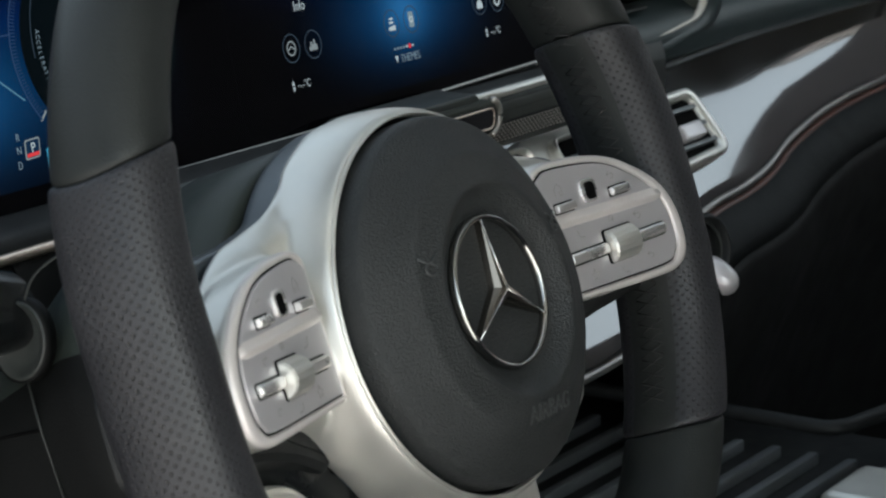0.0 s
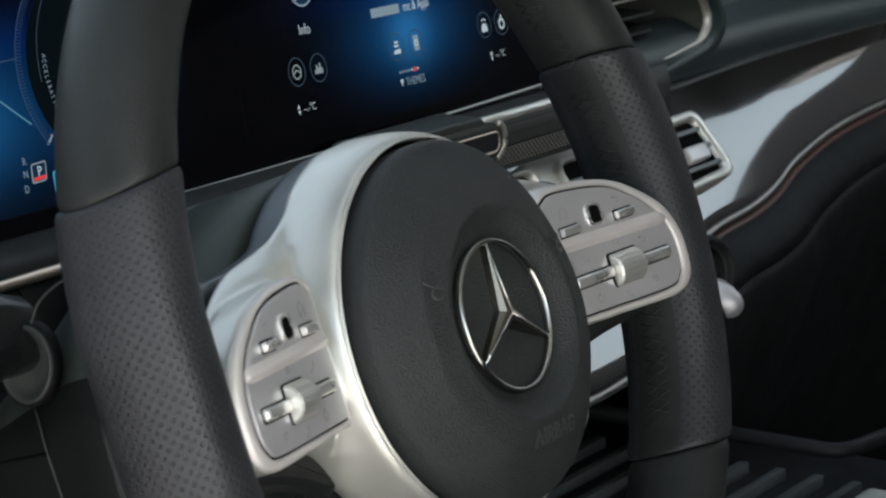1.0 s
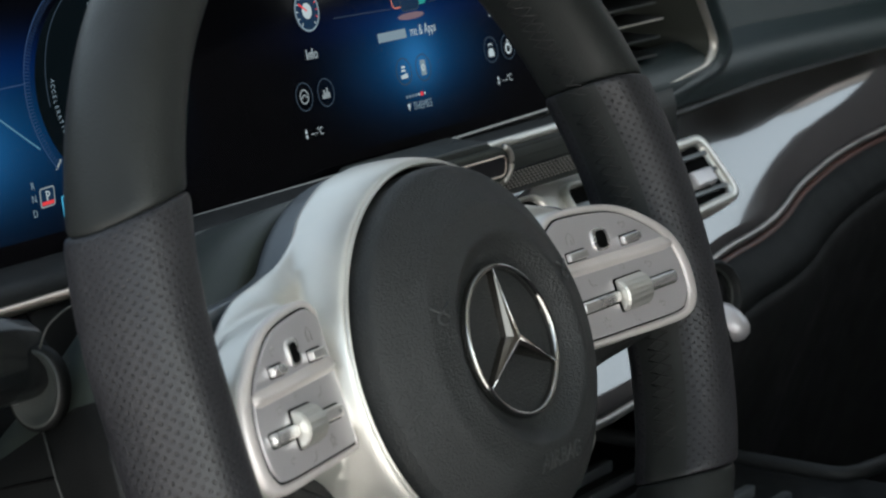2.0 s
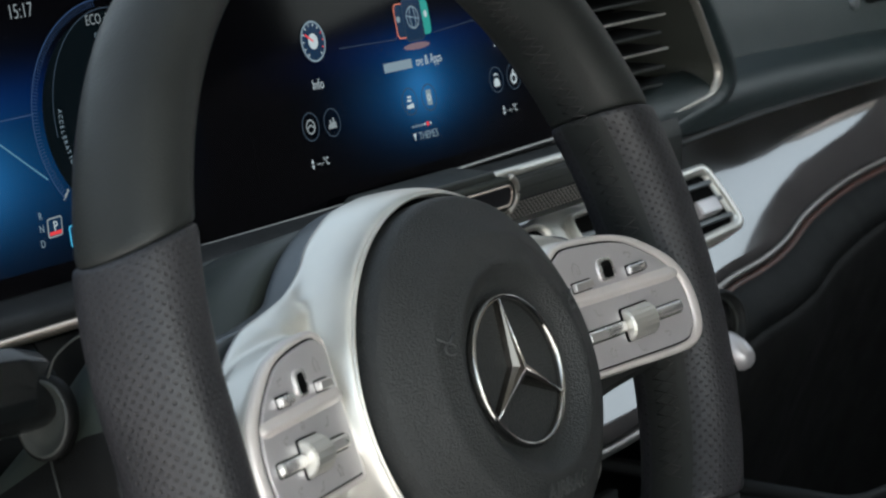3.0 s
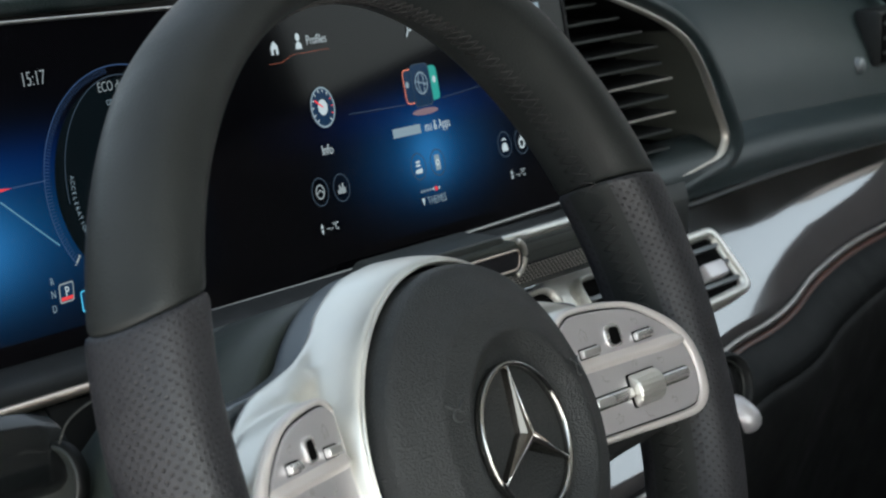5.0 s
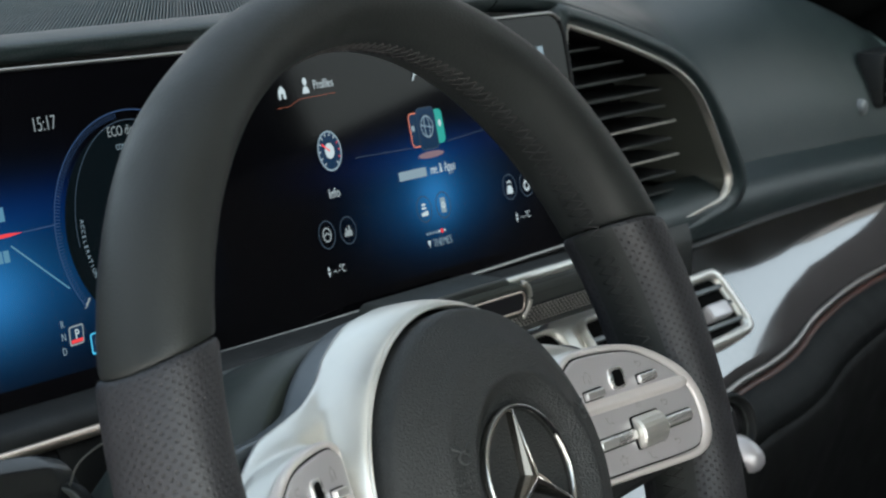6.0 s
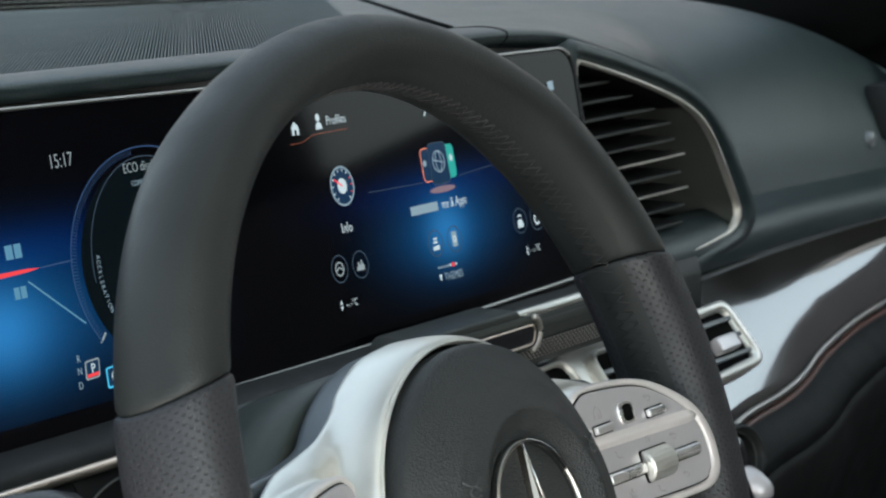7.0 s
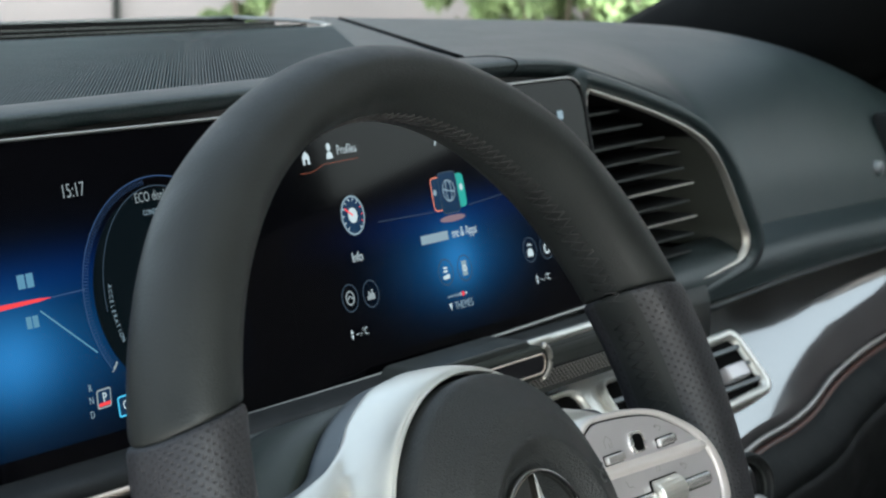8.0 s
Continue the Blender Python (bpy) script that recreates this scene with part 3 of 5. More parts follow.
        part("printed_sign", sign, EDGE, pad, "faint engraved sign")


switch_pad(1)
switch_pad(-1)
for sgn in (-1, 1):
    wing = slab(rounded([(sgn * 0.046, -0.0560), (sgn * 0.060, -0.0495), (sgn * 0.0822, -0.0389), (sgn * 0.0960, -0.0345), (sgn * 0.112, -0.038), (sgn * 0.114, -0.054), (sgn * 0.090, -0.068), (sgn * 0.046, -0.076)], 0.008), -0.034, -0.026, 0.003)
    part("spoke_wing", wing, SILVER, wheel, "satin silver wing of the lower spoke")
part("collar_edge", lathe([(0.0691, -0.004), (0.0691, 0.0040), (0.0693, 0.0049), (0.0697, 0.0051), (0.0702, 0.0047), (0.0705, 0.0038), (0.0705, -0.002)], 128), SILVER, wheel, "crisp satin silver edge round the airbag cover")
for piece in silver_pieces:
    bmesh.ops.remove_doubles(piece, verts=piece.verts, dist=1e-6)
    bmesh.ops.recalc_face_normals(piece, faces=piece.faces)
body = part("spoke_frame", joined(silver_pieces), SILVER, wheel, "satin silver collar and spokes in one casting")
blend = body.modifiers.new("blend", "REMESH")
blend.mode, blend.voxel_size, blend.use_smooth_shade = "VOXEL", 0.0009, True
ease = body.modifiers.new("ease", "SMOOTH")
ease.factor, ease.iterations = 0.5, 34

# ---------------------------------------------------------------- steering column
column = thing("steering_column", pose(0, 0, HUB, 69.07), "dark grey plastic steering column shroud behind the wheel", "steering column")


def shroud(w, b):
    k = (0.060 - w) / 0.2
    c, s = math.cos(b), math.sin(b)
    p = 2.0 if s > 0 else 3.2
    q = (abs(c) ** p + abs(s) ** p) ** (-1 / p)
    sink = max(0.25, 1 - 11.0 * max(0.0, -0.112 - w)) if s > 0 else 1.0  # the top dives under the display
    return Vector(((0.074 + 0.012 * k) * q * c, (0.0722 if s > 0 else 0.062) * q * s * (1 - 0.02 * k) * sink, w))


rings_w = [-0.0385, -0.0390, -0.0410, -0.085, -0.0855, -0.0868, -0.0873, -0.112, -0.120, -0.135, -0.150, -0.180, -0.24]
scale_w = [0.90, 0.97, 1.0, 1.0, 0.985, 0.985] + [1.0] * 7
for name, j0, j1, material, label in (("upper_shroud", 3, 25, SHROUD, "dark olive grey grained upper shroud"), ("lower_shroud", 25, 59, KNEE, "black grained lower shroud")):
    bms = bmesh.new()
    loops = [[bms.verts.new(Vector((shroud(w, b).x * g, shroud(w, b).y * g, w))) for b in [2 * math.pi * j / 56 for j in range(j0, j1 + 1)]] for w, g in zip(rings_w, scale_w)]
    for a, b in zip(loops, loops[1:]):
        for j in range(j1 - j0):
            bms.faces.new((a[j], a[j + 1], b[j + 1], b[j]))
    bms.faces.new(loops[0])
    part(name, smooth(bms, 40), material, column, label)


def on_column(x, y, z):
    """From the car's axes to those of the column."""
    return Vector((x, 0.3572 * y + 0.9340 * z, -0.9340 * y + 0.3572 * z))


part("shroud_joint", tube([on_column(-0.0862, 0.180, -0.064), on_column(-0.0860, 0.1352, -0.0489), on_column(-0.0856, 0.1178, -0.0433)], 0.0006, 6), SLOT, column, "black joint in the shroud")
part("shroud_joint", tube([on_column(-0.0856, 0.1231, -0.0256), on_column(-0.0855, 0.1178, -0.0433), on_column(-0.0852, 0.1083, -0.0675)], 0.00045, 6), DARK_GREY, column, "grey edged joint in the shroud")
part("shroud_joint", tube([on_column(*p) for p in spline([(-0.0858, 0.1229, 0.0039), (-0.0854, 0.119, 0.0126), (-0.0848, 0.1089, 0.021), (-0.0840, 0.098, 0.026)], 12)], 0.00045, 6), DARK_GREY, column, "curved joint in the shroud")

# ---------------------------------------------------------------- widescreen display
display = thing("widescreen_display", pose(0, 0.2194, HUB + 0.0019, 77.8), "wide black glass dashboard display with lit blue screens", "display screen")
X0, X1, SH = -0.190, 0.4835, 0.1370
shape = rounded([(X0, -0.0070), (0.085, -0.0002), (0.24, 0.0002), (X1 - 0.004, 0.0045), (X1, SH - 0.0050), (0.16, 0.1369), (0.005, 0.1408), (X0, 0.1450)], [0.010, 0.05, 0.05, 0.012, 0.018, 0.08, 0.08, 0.012], 8)
part("housing", slab(shape, -0.020, -0.0016, 0), BLACK_PLASTIC, display, "black plastic housing")
inner = rounded([(X0 + 0.0016, -0.0054), (0.085, 0.0014), (0.24, 0.0018), (X1 - 0.0048, 0.0061), (X1 - 0.0008, SH - 0.0066), (0.16, 0.1353), (0.005, 0.1392), (X0 + 0.0016, 0.1434)], [0.009, 0.05, 0.05, 0.011, 0.0165, 0.08, 0.08, 0.011], 8)
part("glass", slab(inner, -0.0015, 0.0, 0.0004), GLASS_BLACK, display, "glossy black cover glass")
frame_bm = bmesh.new()
k = len(shape)
rows = [[frame_bm.verts.new((x, y, -0.012)) for x, y in shape], [frame_bm.verts.new((x, y, 0.0012)) for x, y in shape], [frame_bm.verts.new((x, y, 0.0012)) for x, y in inner], [frame_bm.verts.new((x, y, -0.002)) for x, y in inner]]
for a, b in zip(rows, rows[1:]):
    for j in range(k):
        frame_bm.faces.new((a[j], a[(j + 1) % k], b[(j + 1) % k], b[j]))
bezel = part("frame", smooth(frame_bm, 40), EDGE, display, "thin brushed metal frame")
bezel.data.materials.append(BLACK_PLASTIC)
for poly in bezel.data.polygons:
    if poly.center.x > X1 - 0.0075 and poly.center.y < SH - 0.010:
        poly.material_index = 1


def screen_material(name, cx, cy, sx, sy, line_y, strength):
    """A lit screen: a blue glow on black, with a bright band under a horizon line."""
    m = bpy.data.materials.new(name)
    m.use_nodes = True
    nt = m.node_tree
    n, ln = nt.nodes, nt.links
    b = n["Principled BSDF"]
    b.inputs["Base Color"].default_value = (0.003, 0.003, 0.004, 1)
    b.inputs["Roughness"].default_value = 0.07
    b.inputs["Specular IOR Level"].default_value = 0.075
    tc = n.new("ShaderNodeTexCoord")

    def gauss(px, py, wx, wy):
        mp = n.new("ShaderNodeMapping")
        mp.vector_type = "POINT"
        mp.inputs["Location"].default_value = (-px / wx, -py / wy, 0)
        mp.inputs["Scale"].default_value = (1 / wx, 1 / wy, 0)
        ln.new(tc.outputs["Object"], mp.inputs["Vector"])
        d = n.new("ShaderNodeVectorMath")
        d.operation = "DOT_PRODUCT"
        ln.new(mp.outputs["Vector"], d.inputs[0])
        ln.new(mp.outputs["Vector"], d.inputs[1])
        e = n.new("ShaderNodeMath")
        e.operation = "POWER"
        e.inputs[0].default_value = 0.3679
        ln.new(d.outputs["Value"], e.inputs[1])
        return e.outputs[0]

    def tint(value, colour):
        s = n.new("ShaderNodeVectorMath")
        s.operation = "SCALE"
        s.inputs[0].default_value = colour
        ln.new(value, s.inputs["Scale"])
        return s.outputs["Vector"]

    def plus(p, q):
        s = n.new("ShaderNodeVectorMath")
        s.operation = "ADD"
        ln.new(p, s.inputs[0])
        ln.new(q, s.inputs[1])
        return s.outputs["Vector"]

    total = tint(gauss(cx, cy, sx, sy), (0.010, 0.075, 0.225))
    total = plus(total, tint(gauss(cx, cy, sx * 0.38, sy * 0.7), (0.035, 0.15, 0.34)))
    total = plus(total, tint(gauss(cx, line_y, sx * 1.5, sy * 0.45), (0.0, 0.008, 0.070)))
    ln.new(total, b.inputs["Emission Color"])
    b.inputs["Emission Strength"].default_value = strength
    return m


DRIVER_SCREEN = screen_material("driver_screen", -0.012, 0.050, 0.070, 0.026, 0.080, 0.16)
CENTRE_SCREEN = screen_material("centre_screen", 0.327, 0.048, 0.047, 0.021, 0.070, 0.135)
part("driver_screen", slab([(-0.150, 0.010), (0.148, 0.010), (0.148, 0.127), (-0.150, 0.127)], -0.0002, 0.00006), DRIVER_SCREEN, display, "lit blue driver screen")
part("centre_screen", slab([(0.182, 0.010), (0.472, 0.010), (0.472, 0.127), (0.182, 0.127)], -0.0002, 0.00006), CENTRE_SCREEN, display, "lit blue centre screen")
WHITE = glow("screen_white", (0.8, 0.85, 0.9), 0.15)
SOFT = glow("screen_soft", (0.8, 0.85, 0.9), 0.075)
DIM = glow("screen_dim", (0.45, 0.55, 0.65), 0.12)
FAINT = glow("screen_faint", (0.25, 0.35, 0.5), 0.035)
RED = glow("screen_red", (0.9, 0.06, 0.07), 0.2)
CYAN = glow("screen_cyan", (0.1, 0.45, 0.7), 0.25)
TEAL = glow("screen_teal", (0.05, 0.35, 0.30), 0.2)
ORANGE = glow("screen_orange", (0.9, 0.25, 0.15), 0.22)
FAINT_ORANGE = glow("screen_faint_orange", (0.9, 0.25, 0.15), 0.09)
NAVY = glow("screen_navy", (0.01, 0.03, 0.07), 0.2)
D0 = 0.0006


def text(name, body, size, x, s, material, wide=0.85, turn=0.0):
    return part(name, words(body, size, at(x, s, D0) @ pose(0, 0, 0, 0, 0, turn), 0.00005, wide, -0.012), material, display)


def stroke(name, pts, r, material):
    return part(name, tube([(x, s, D0) for x, s in pts], r, 5, False, 0.3), material, display)


def disc(name, x, s, rx, ry, material, n=24, d=D0):
    return part(name, slab([(x + rx * math.cos(2 * math.pi * j / n), s + ry * math.sin(2 * math.pi * j / n)) for j in range(n)], d - 0.0001, d), material, display)


def hoop(name, x, s, r, material, w=0.0003, a0=0.0, a1=6.2832, n=28):
    return part(name, tube([(x + r * math.cos(a), s + r * math.sin(a), D0) for a in steps(a0, a1, n)], w, 5, False, 0.3), material, display)


# centre screen: top bar, three columns of tiles, small signs under them
text("screen_word", "Profiles", 0.0066, 0.2465, 0.1128, WHITE)
disc("person_sign", 0.2317, 0.1152, 0.0017, 0.0019, WHITE, d=D0)
part("person_sign", slab([(0.2290, 0.1095), (0.2344, 0.1095), (0.2338, 0.1120), (0.2317, 0.1133), (0.2296, 0.1120)], D0 - 0.0001, D0), WHITE, display)
part("home_sign", slab([(0.2095, 0.1085), (0.2112, 0.1085), (0.2112, 0.1110), (0.2132, 0.1110), (0.2132, 0.1085), (0.2150, 0.1085), (0.2150, 0.1125), (0.2122, 0.1150), (0.2095, 0.1125)], D0 - 0.0001, D0), WHITE, display)
stroke("bar_line", [(0.2060, 0.1045), (0.2160, 0.1045), (0.2255, 0.1073), (0.2555, 0.1076)], 0.0001, FAINT_ORANGE)
hoop("search_sign", 0.3275, 0.1115, 0.0017, WHITE, 0.0004)
stroke("search_sign", [(0.3260, 0.1100), (0.3238, 0.1070)], 0.0005, WHITE)
part("flag_sign", slab([(0.4502, 0.1090), (0.4562, 0.1090), (0.4562, 0.1140), (0.4502, 0.1140)], D0 - 0.0001, D0), DIM, display)
hoop("gauge", 0.2420, 0.0803, 0.0094, DIM, 0.0005)
disc("gauge_face", 0.2420, 0.0803, 0.0090, 0.0090, NAVY, d=0.00045)
disc("gauge_hub", 0.2420, 0.0803, 0.0038, 0.0038, WHITE)
stroke("gauge_needle", [(0.2420, 0.0803), (0.2362, 0.0840)], 0.0005, RED)
for i in range(12):
    a = math.radians(-50 + 280 * i / 11)
    stroke("gauge_tick", [(0.2420 + 0.0072 * math.cos(a), 0.0803 + 0.0072 * math.sin(a)), (0.2420 + 0.0086 * math.cos(a), 0.0803 + 0.0086 * math.sin(a))], 0.0003, RED if i in (1, 2, 3) else WHITE)
text("screen_word", "Info", 0.0072, 0.2395, 0.0598, WHITE)
text("screen_word", "Settings", 0.0066, 0.4092, 0.0618, WHITE)
for x, s in ((0.2275, 0.0411), (0.2452, 0.0408), (0.3135, 0.0420), (0.3313, 0.0419), (0.3972, 0.0428), (0.4144, 0.0424)):
    hoop("sign_ring", x, s, 0.0066, FAINT, 0.0003)
hoop("leaf_sign", 0.2275, 0.0411, 0.0032, SOFT, 0.0004)
stroke("leaf_sign", [(0.2250, 0.0405), (0.2275, 0.0420), (0.2300, 0.0405)], 0.0004, SOFT)
for i, h in enumerate((0.0020, 0.0042, 0.0030, 0.0050, 0.0028)):
    part("bar_sign", slab([(0.2420 + i * 0.0013, 0.0380), (0.2431 + i * 0.0013, 0.0380), (0.2431 + i * 0.0013, 0.0380 + h), (0.2420 + i * 0.0013, 0.0380 + h)], D0 - 0.0001, D0), SOFT, display)
part("seat_sign", slab(rounded([(0.3105, 0.0385), (0.3165, 0.0385), (0.3165, 0.0410), (0.3105, 0.0402)], 0.0008), D0 - 0.0001, D0), WHITE, display)
stroke("seat_sign", [(0.3115, 0.0425), (0.3150, 0.0425)], 0.0006, WHITE)
stroke("seat_sign", [(0.3120, 0.0443), (0.3150, 0.0443)], 0.0006, WHITE)
part("phone_sign", slab(rounded([(0.3290, 0.0380), (0.3336, 0.0380), (0.3336, 0.0458), (0.3290, 0.0458)], 0.0008), D0 - 0.0001, D0), DIM, display)
hoop("phone_sign", 0.3313, 0.0419, 0.0013, WHITE, 0.0004)
part("car_sign", slab(rounded([(0.3945, 0.0392), (0.3999, 0.0392), (0.3999, 0.0418), (0.3985, 0.0436), (0.3959, 0.0436), (0.3945, 0.0418)], 0.0006), D0 - 0.0001, D0), WHITE, display)
hoop("car_sign", 0.3972, 0.0436, 0.0022, WHITE, 0.0004, 0.6, 2.5, 8)
hoop("flame_sign", 0.4144, 0.0415, 0.0024, WHITE, 0.0006)
stroke("flame_sign", [(0.4144, 0.0430), (0.4148, 0.0462)], 0.0006, WHITE)
# three stacked cards of the middle tile
for x, dx, material in ((0.3195, 0.0058, NAVY), (0.3385, 0.0058, TEAL)):
    part("card", slab(rounded([(x - dx, 0.0735), (x + dx, 0.0735), (x + dx, 0.0905), (x - dx, 0.0905)], 0.003), 0.0004, 0.0005), material, display)
    part("card_edge", tube([(px, py, D0) for px, py in rounded([(x - dx, 0.0735), (x + dx, 0.0735), (x + dx, 0.0905), (x - dx, 0.0905)], 0.003)], 0.0003, 5, True, 0.3), ORANGE if material == NAVY else TEAL, display)
part("card", slab(rounded([(0.3205, 0.0712), (0.3375, 0.0712), (0.3375, 0.0925), (0.3205, 0.0925)], 0.0035), 0.0005, 0.0007), NAVY, display)
part("card_edge", tube([(px, py, 0.0008) for px, py in rounded([(0.3205, 0.0712), (0.3375, 0.0712), (0.3375, 0.0925), (0.3205, 0.0925)], 0.0035)], 0.00025, 5, True, 0.3), FAINT, display)
for r, sq in ((0.0055, 1.0), (0.0055, 0.45)):
    part("globe_sign", tube([(0.3290 + r * sq * math.cos(a), 0.0828 + r * math.sin(a), 0.0009) for a in steps(0, 6.2832, 24)], 0.0003, 5, False, 0.3), DIM, display)
part("globe_sign", tube([(0.3237, 0.0840, 0.0009), (0.3343, 0.0818, 0.0009)], 0.0003, 5, False, 0.3), DIM, display)
disc("sun_sign", 0.3165, 0.0830, 0.0016, 0.0016, DIM)
disc("figure_sign", 0.3415, 0.0835, 0.0014, 0.0018, WHITE)
part("card_shine", slab([(0.3290 + 0.012 * math.cos(2 * math.pi * j / 20), 0.0684 + 0.0017 * math.sin(2 * math.pi * j / 20)) for j in range(20)], 0.0004, 0.00045), glow("screen_blush", (0.4, 0.25, 0.3), 0.12), display)
part("name_bar", slab([(0.2965, 0.0582), (0.3215, 0.0582), (0.3215, 0.0628), (0.2965, 0.0628)], D0 - 0.0001, D0), DIM, display)
text("screen_word", "me & Apps", 0.0074, 0.3372, 0.0606, WHITE, 0.72)
for i in range(7):
    disc("page_dot", 0.3125 + i * 0.0027, 0.0293, 0.0007 if i != 5 else 0.0012, 0.0007 if i != 5 else 0.0012, RED if i == 5 else (WHITE if i in (4, 6) else DIM), 10)
text("screen_word", "THEMES", 0.0058, 0.3250, 0.0238, DIM)
part("arrow_sign", slab([(0.3115, 0.0258), (0.3128, 0.0222), (0.3141, 0.0258)], D0 - 0.0001, D0), WHITE, display)
for x, s in ((0.2315, 0.0236), (0.4070, 0.0262)):
    text("screen_word", "--.-°C", 0.0052, x + 0.001, s, WHITE)
    part("arrow_sign", slab([(x - 0.0085, s + 0.0004), (x - 0.0065, s + 0.0004), (x - 0.0075, s + 0.0026)], D0 - 0.0001, D0), WHITE, display)
    part("arrow_sign", slab([(x - 0.0085, s - 0.0004), (x - 0.0075, s - 0.0026), (x - 0.0065, s - 0.0004)], D0 - 0.0001, D0), WHITE, display)
stroke("horizon_line", [(0.262, 0.0745), (0.312, 0.0735)], 0.0002, FAINT)
stroke("horizon_line", [(0.346, 0.0735), (0.42, 0.0775)], 0.0002, FAINT)

# driver screen: clock, round instrument, gear signs
text("screen_word", "15:17", 0.0088, 0.0430, 0.1148, SOFT, 0.8)
text("screen_word", "ECO display", 0.0064, 0.0950, 0.1067, SOFT, 0.8)
text("screen_word", "CONSTANT", 0.0036, 0.0940, 0.0998, DIM, 0.8)
GAUGE_BLUE = glow("gauge_blue", (0.12, 0.22, 0.5), 0.06)
PALE_BLUE = glow("pale_blue", (0.20, 0.42, 0.62), 0.12)


def on_dial(a, rx, ry):
    """A point of the round instrument, a in degrees."""
    return (0.0950 + rx * math.cos(radians(a)), 0.0650 + ry * math.sin(radians(a)))


part("instrument_face", slab([on_dial(a, 0.0505, 0.0450) for a in range(0, 360, 6)], 0.0001, 0.0003), glow("instrument_dark", (0.02, 0.06, 0.08), 0.012), display, "dark instrument face")
part("instrument_ring", tube([(*on_dial(a, 0.0575, 0.0505), D0) for a in steps(62, 216, 50)], 0.0003, 5, False, 0.3), GAUGE_BLUE, display, "thin blue outer ring")
part("instrument_ring", tube([(*on_dial(a, 0.0440, 0.0462), D0) for a in steps(70, 185, 40)], 0.00025, 5, False, 0.3), FAINT, display, "faint inner ring")
for a in steps(96, 214, 72):
    part("tick_mark", tube([(*on_dial(a, 0.0570, 0.0500), D0), (*on_dial(a, 0.0540, 0.0474), D0)], 0.00016, 4, False, 0.3), GAUGE_BLUE, display)
part("arc_end", slab([(0.0470, 0.0352), (0.0482, 0.0352), (0.0518, 0.0388), (0.0508, 0.0394)], D0 - 0.0001, D0), SOFT, display)
for i, ch in enumerate("ACCELERATION"):
    x, s = on_dial(171.5 + 2.86 * i, 0.0402, 0.0440)
    text("screen_letter", ch, 0.0034, x, s, DIM, 0.8, 171.5 + 2.86 * i + 90)
for ch, x, s in (("R", 0.0311, 0.0308), ("N", 0.0306, 0.0255), ("D", 0.0297, 0.0195)):
    text("screen_letter", ch, 0.0046, x, s, DIM, 0.85)
part("gear_box", slab(rounded([(0.0336, 0.0210), (0.0428, 0.0214), (0.0440, 0.0296), (0.0346, 0.0292)], 0.0014), D0 - 0.0001, D0), SOFT, display)
part("gear_box_inside", slab(rounded([(0.0344, 0.0217), (0.0422, 0.0220), (0.0432, 0.0289), (0.0352, 0.0286)], 0.0009), D0, D0 + 0.0001), NAVY, display)
part("gear_box_glow", slab([(0.0346, 0.0220), (0.0420, 0.0223), (0.0423, 0.0238), (0.0348, 0.0235)], D0 + 0.0001, D0 + 0.0002), RED, display)
part("screen_letter", words("P", 0.0058, at(0.0388, 0.0255, 0.0010), 0.00005, 0.95), WHITE, display)
part("mode_box", slab(rounded([(0.0465, 0.0152), (0.0555, 0.0156), (0.0562, 0.0246), (0.0470, 0.0242)], 0.0014), D0 - 0.0001, D0), CYAN, display)
part("mode_box_inside", slab(rounded([(0.0473, 0.0160), (0.0548, 0.0163), (0.0554, 0.0239), (0.0477, 0.0236)], 0.0009), D0, D0 + 0.0001), NAVY, display)
part("screen_letter", words("C", 0.0058, at(0.0513, 0.0199, 0.0010), 0.00005, 0.95), WHITE, display)
part("needle", slab([(-0.0200, 0.0708), (0.0100, 0.0715), (0.0180, 0.0722), (0.0100, 0.0729), (-0.0200, 0.0732)], D0 - 0.0001, D0), RED, display)
stroke("scale_line", [(0.0095, 0.0676), (0.0400, 0.0450)], 0.0004, PALE_BLUE)
stroke("horizon_line", [(0.0180, 0.0722), (0.0390, 0.0725)], 0.0003, GAUGE_BLUE)
for x0, x1, s0, s1 in ((-0.0010, 0.0035, 0.0780, 0.0840), (0.0045, 0.0088, 0.0780, 0.0840), (0.0000, 0.0032, 0.0612, 0.0662), (0.0040, 0.0074, 0.0612, 0.0662)):
    part("number_bar", slab([(x0, s0), (x1, s0), (x1, s1), (x0, s1)], D0 - 0.0001, D0), PALE_BLUE, display)

# ---------------------------------------------------------------- dashboard
CAR = pose(0, 0, HUB)
dash = thing("dashboard", CAR, "dark grey leather dashboard with ribbed top and gloss trim", "dashboard")


def sheet(name, f, us, vs, material, parent, label, thick=0.004, up=False):
    ob = part(name, surface(f, us, vs), material, parent, label)
    if up and sum((p.normal.z * p.area for p in ob.data.polygons)) < 0:
        ob.data.flip_normals()
    mod = ob.modifiers.new("thickness", "SOLIDIFY")
    mod.thickness, mod.offset = thick, -1
    return ob


def along(x, profile):
    return Vector((x, profile[0], profile[1]))


# brow over the display: from the frame's upper edge, round the lip, to the ribbed field
brow = [(p.x, p.y) for p in spline([(0.264, 0.1384, 0), (0.2575, 0.1392, 0), (0.2530, 0.1412, 0), (0.2498, 0.1445, 0), (0.2492, 0.1468, 0), (0.2512, 0.1487, 0), (0.2575, 0.1498, 0), (0.268, 0.1500, 0), (0.2860, 0.1482, 0)], 40)]
brow_fall = [(-1.0, 0.0), (0.40, 0.0), (0.44, 0.0012), (0.48, 0.0045), (0.525, 0.0135), (0.573, 0.0230), (0.640, 0.0375)]


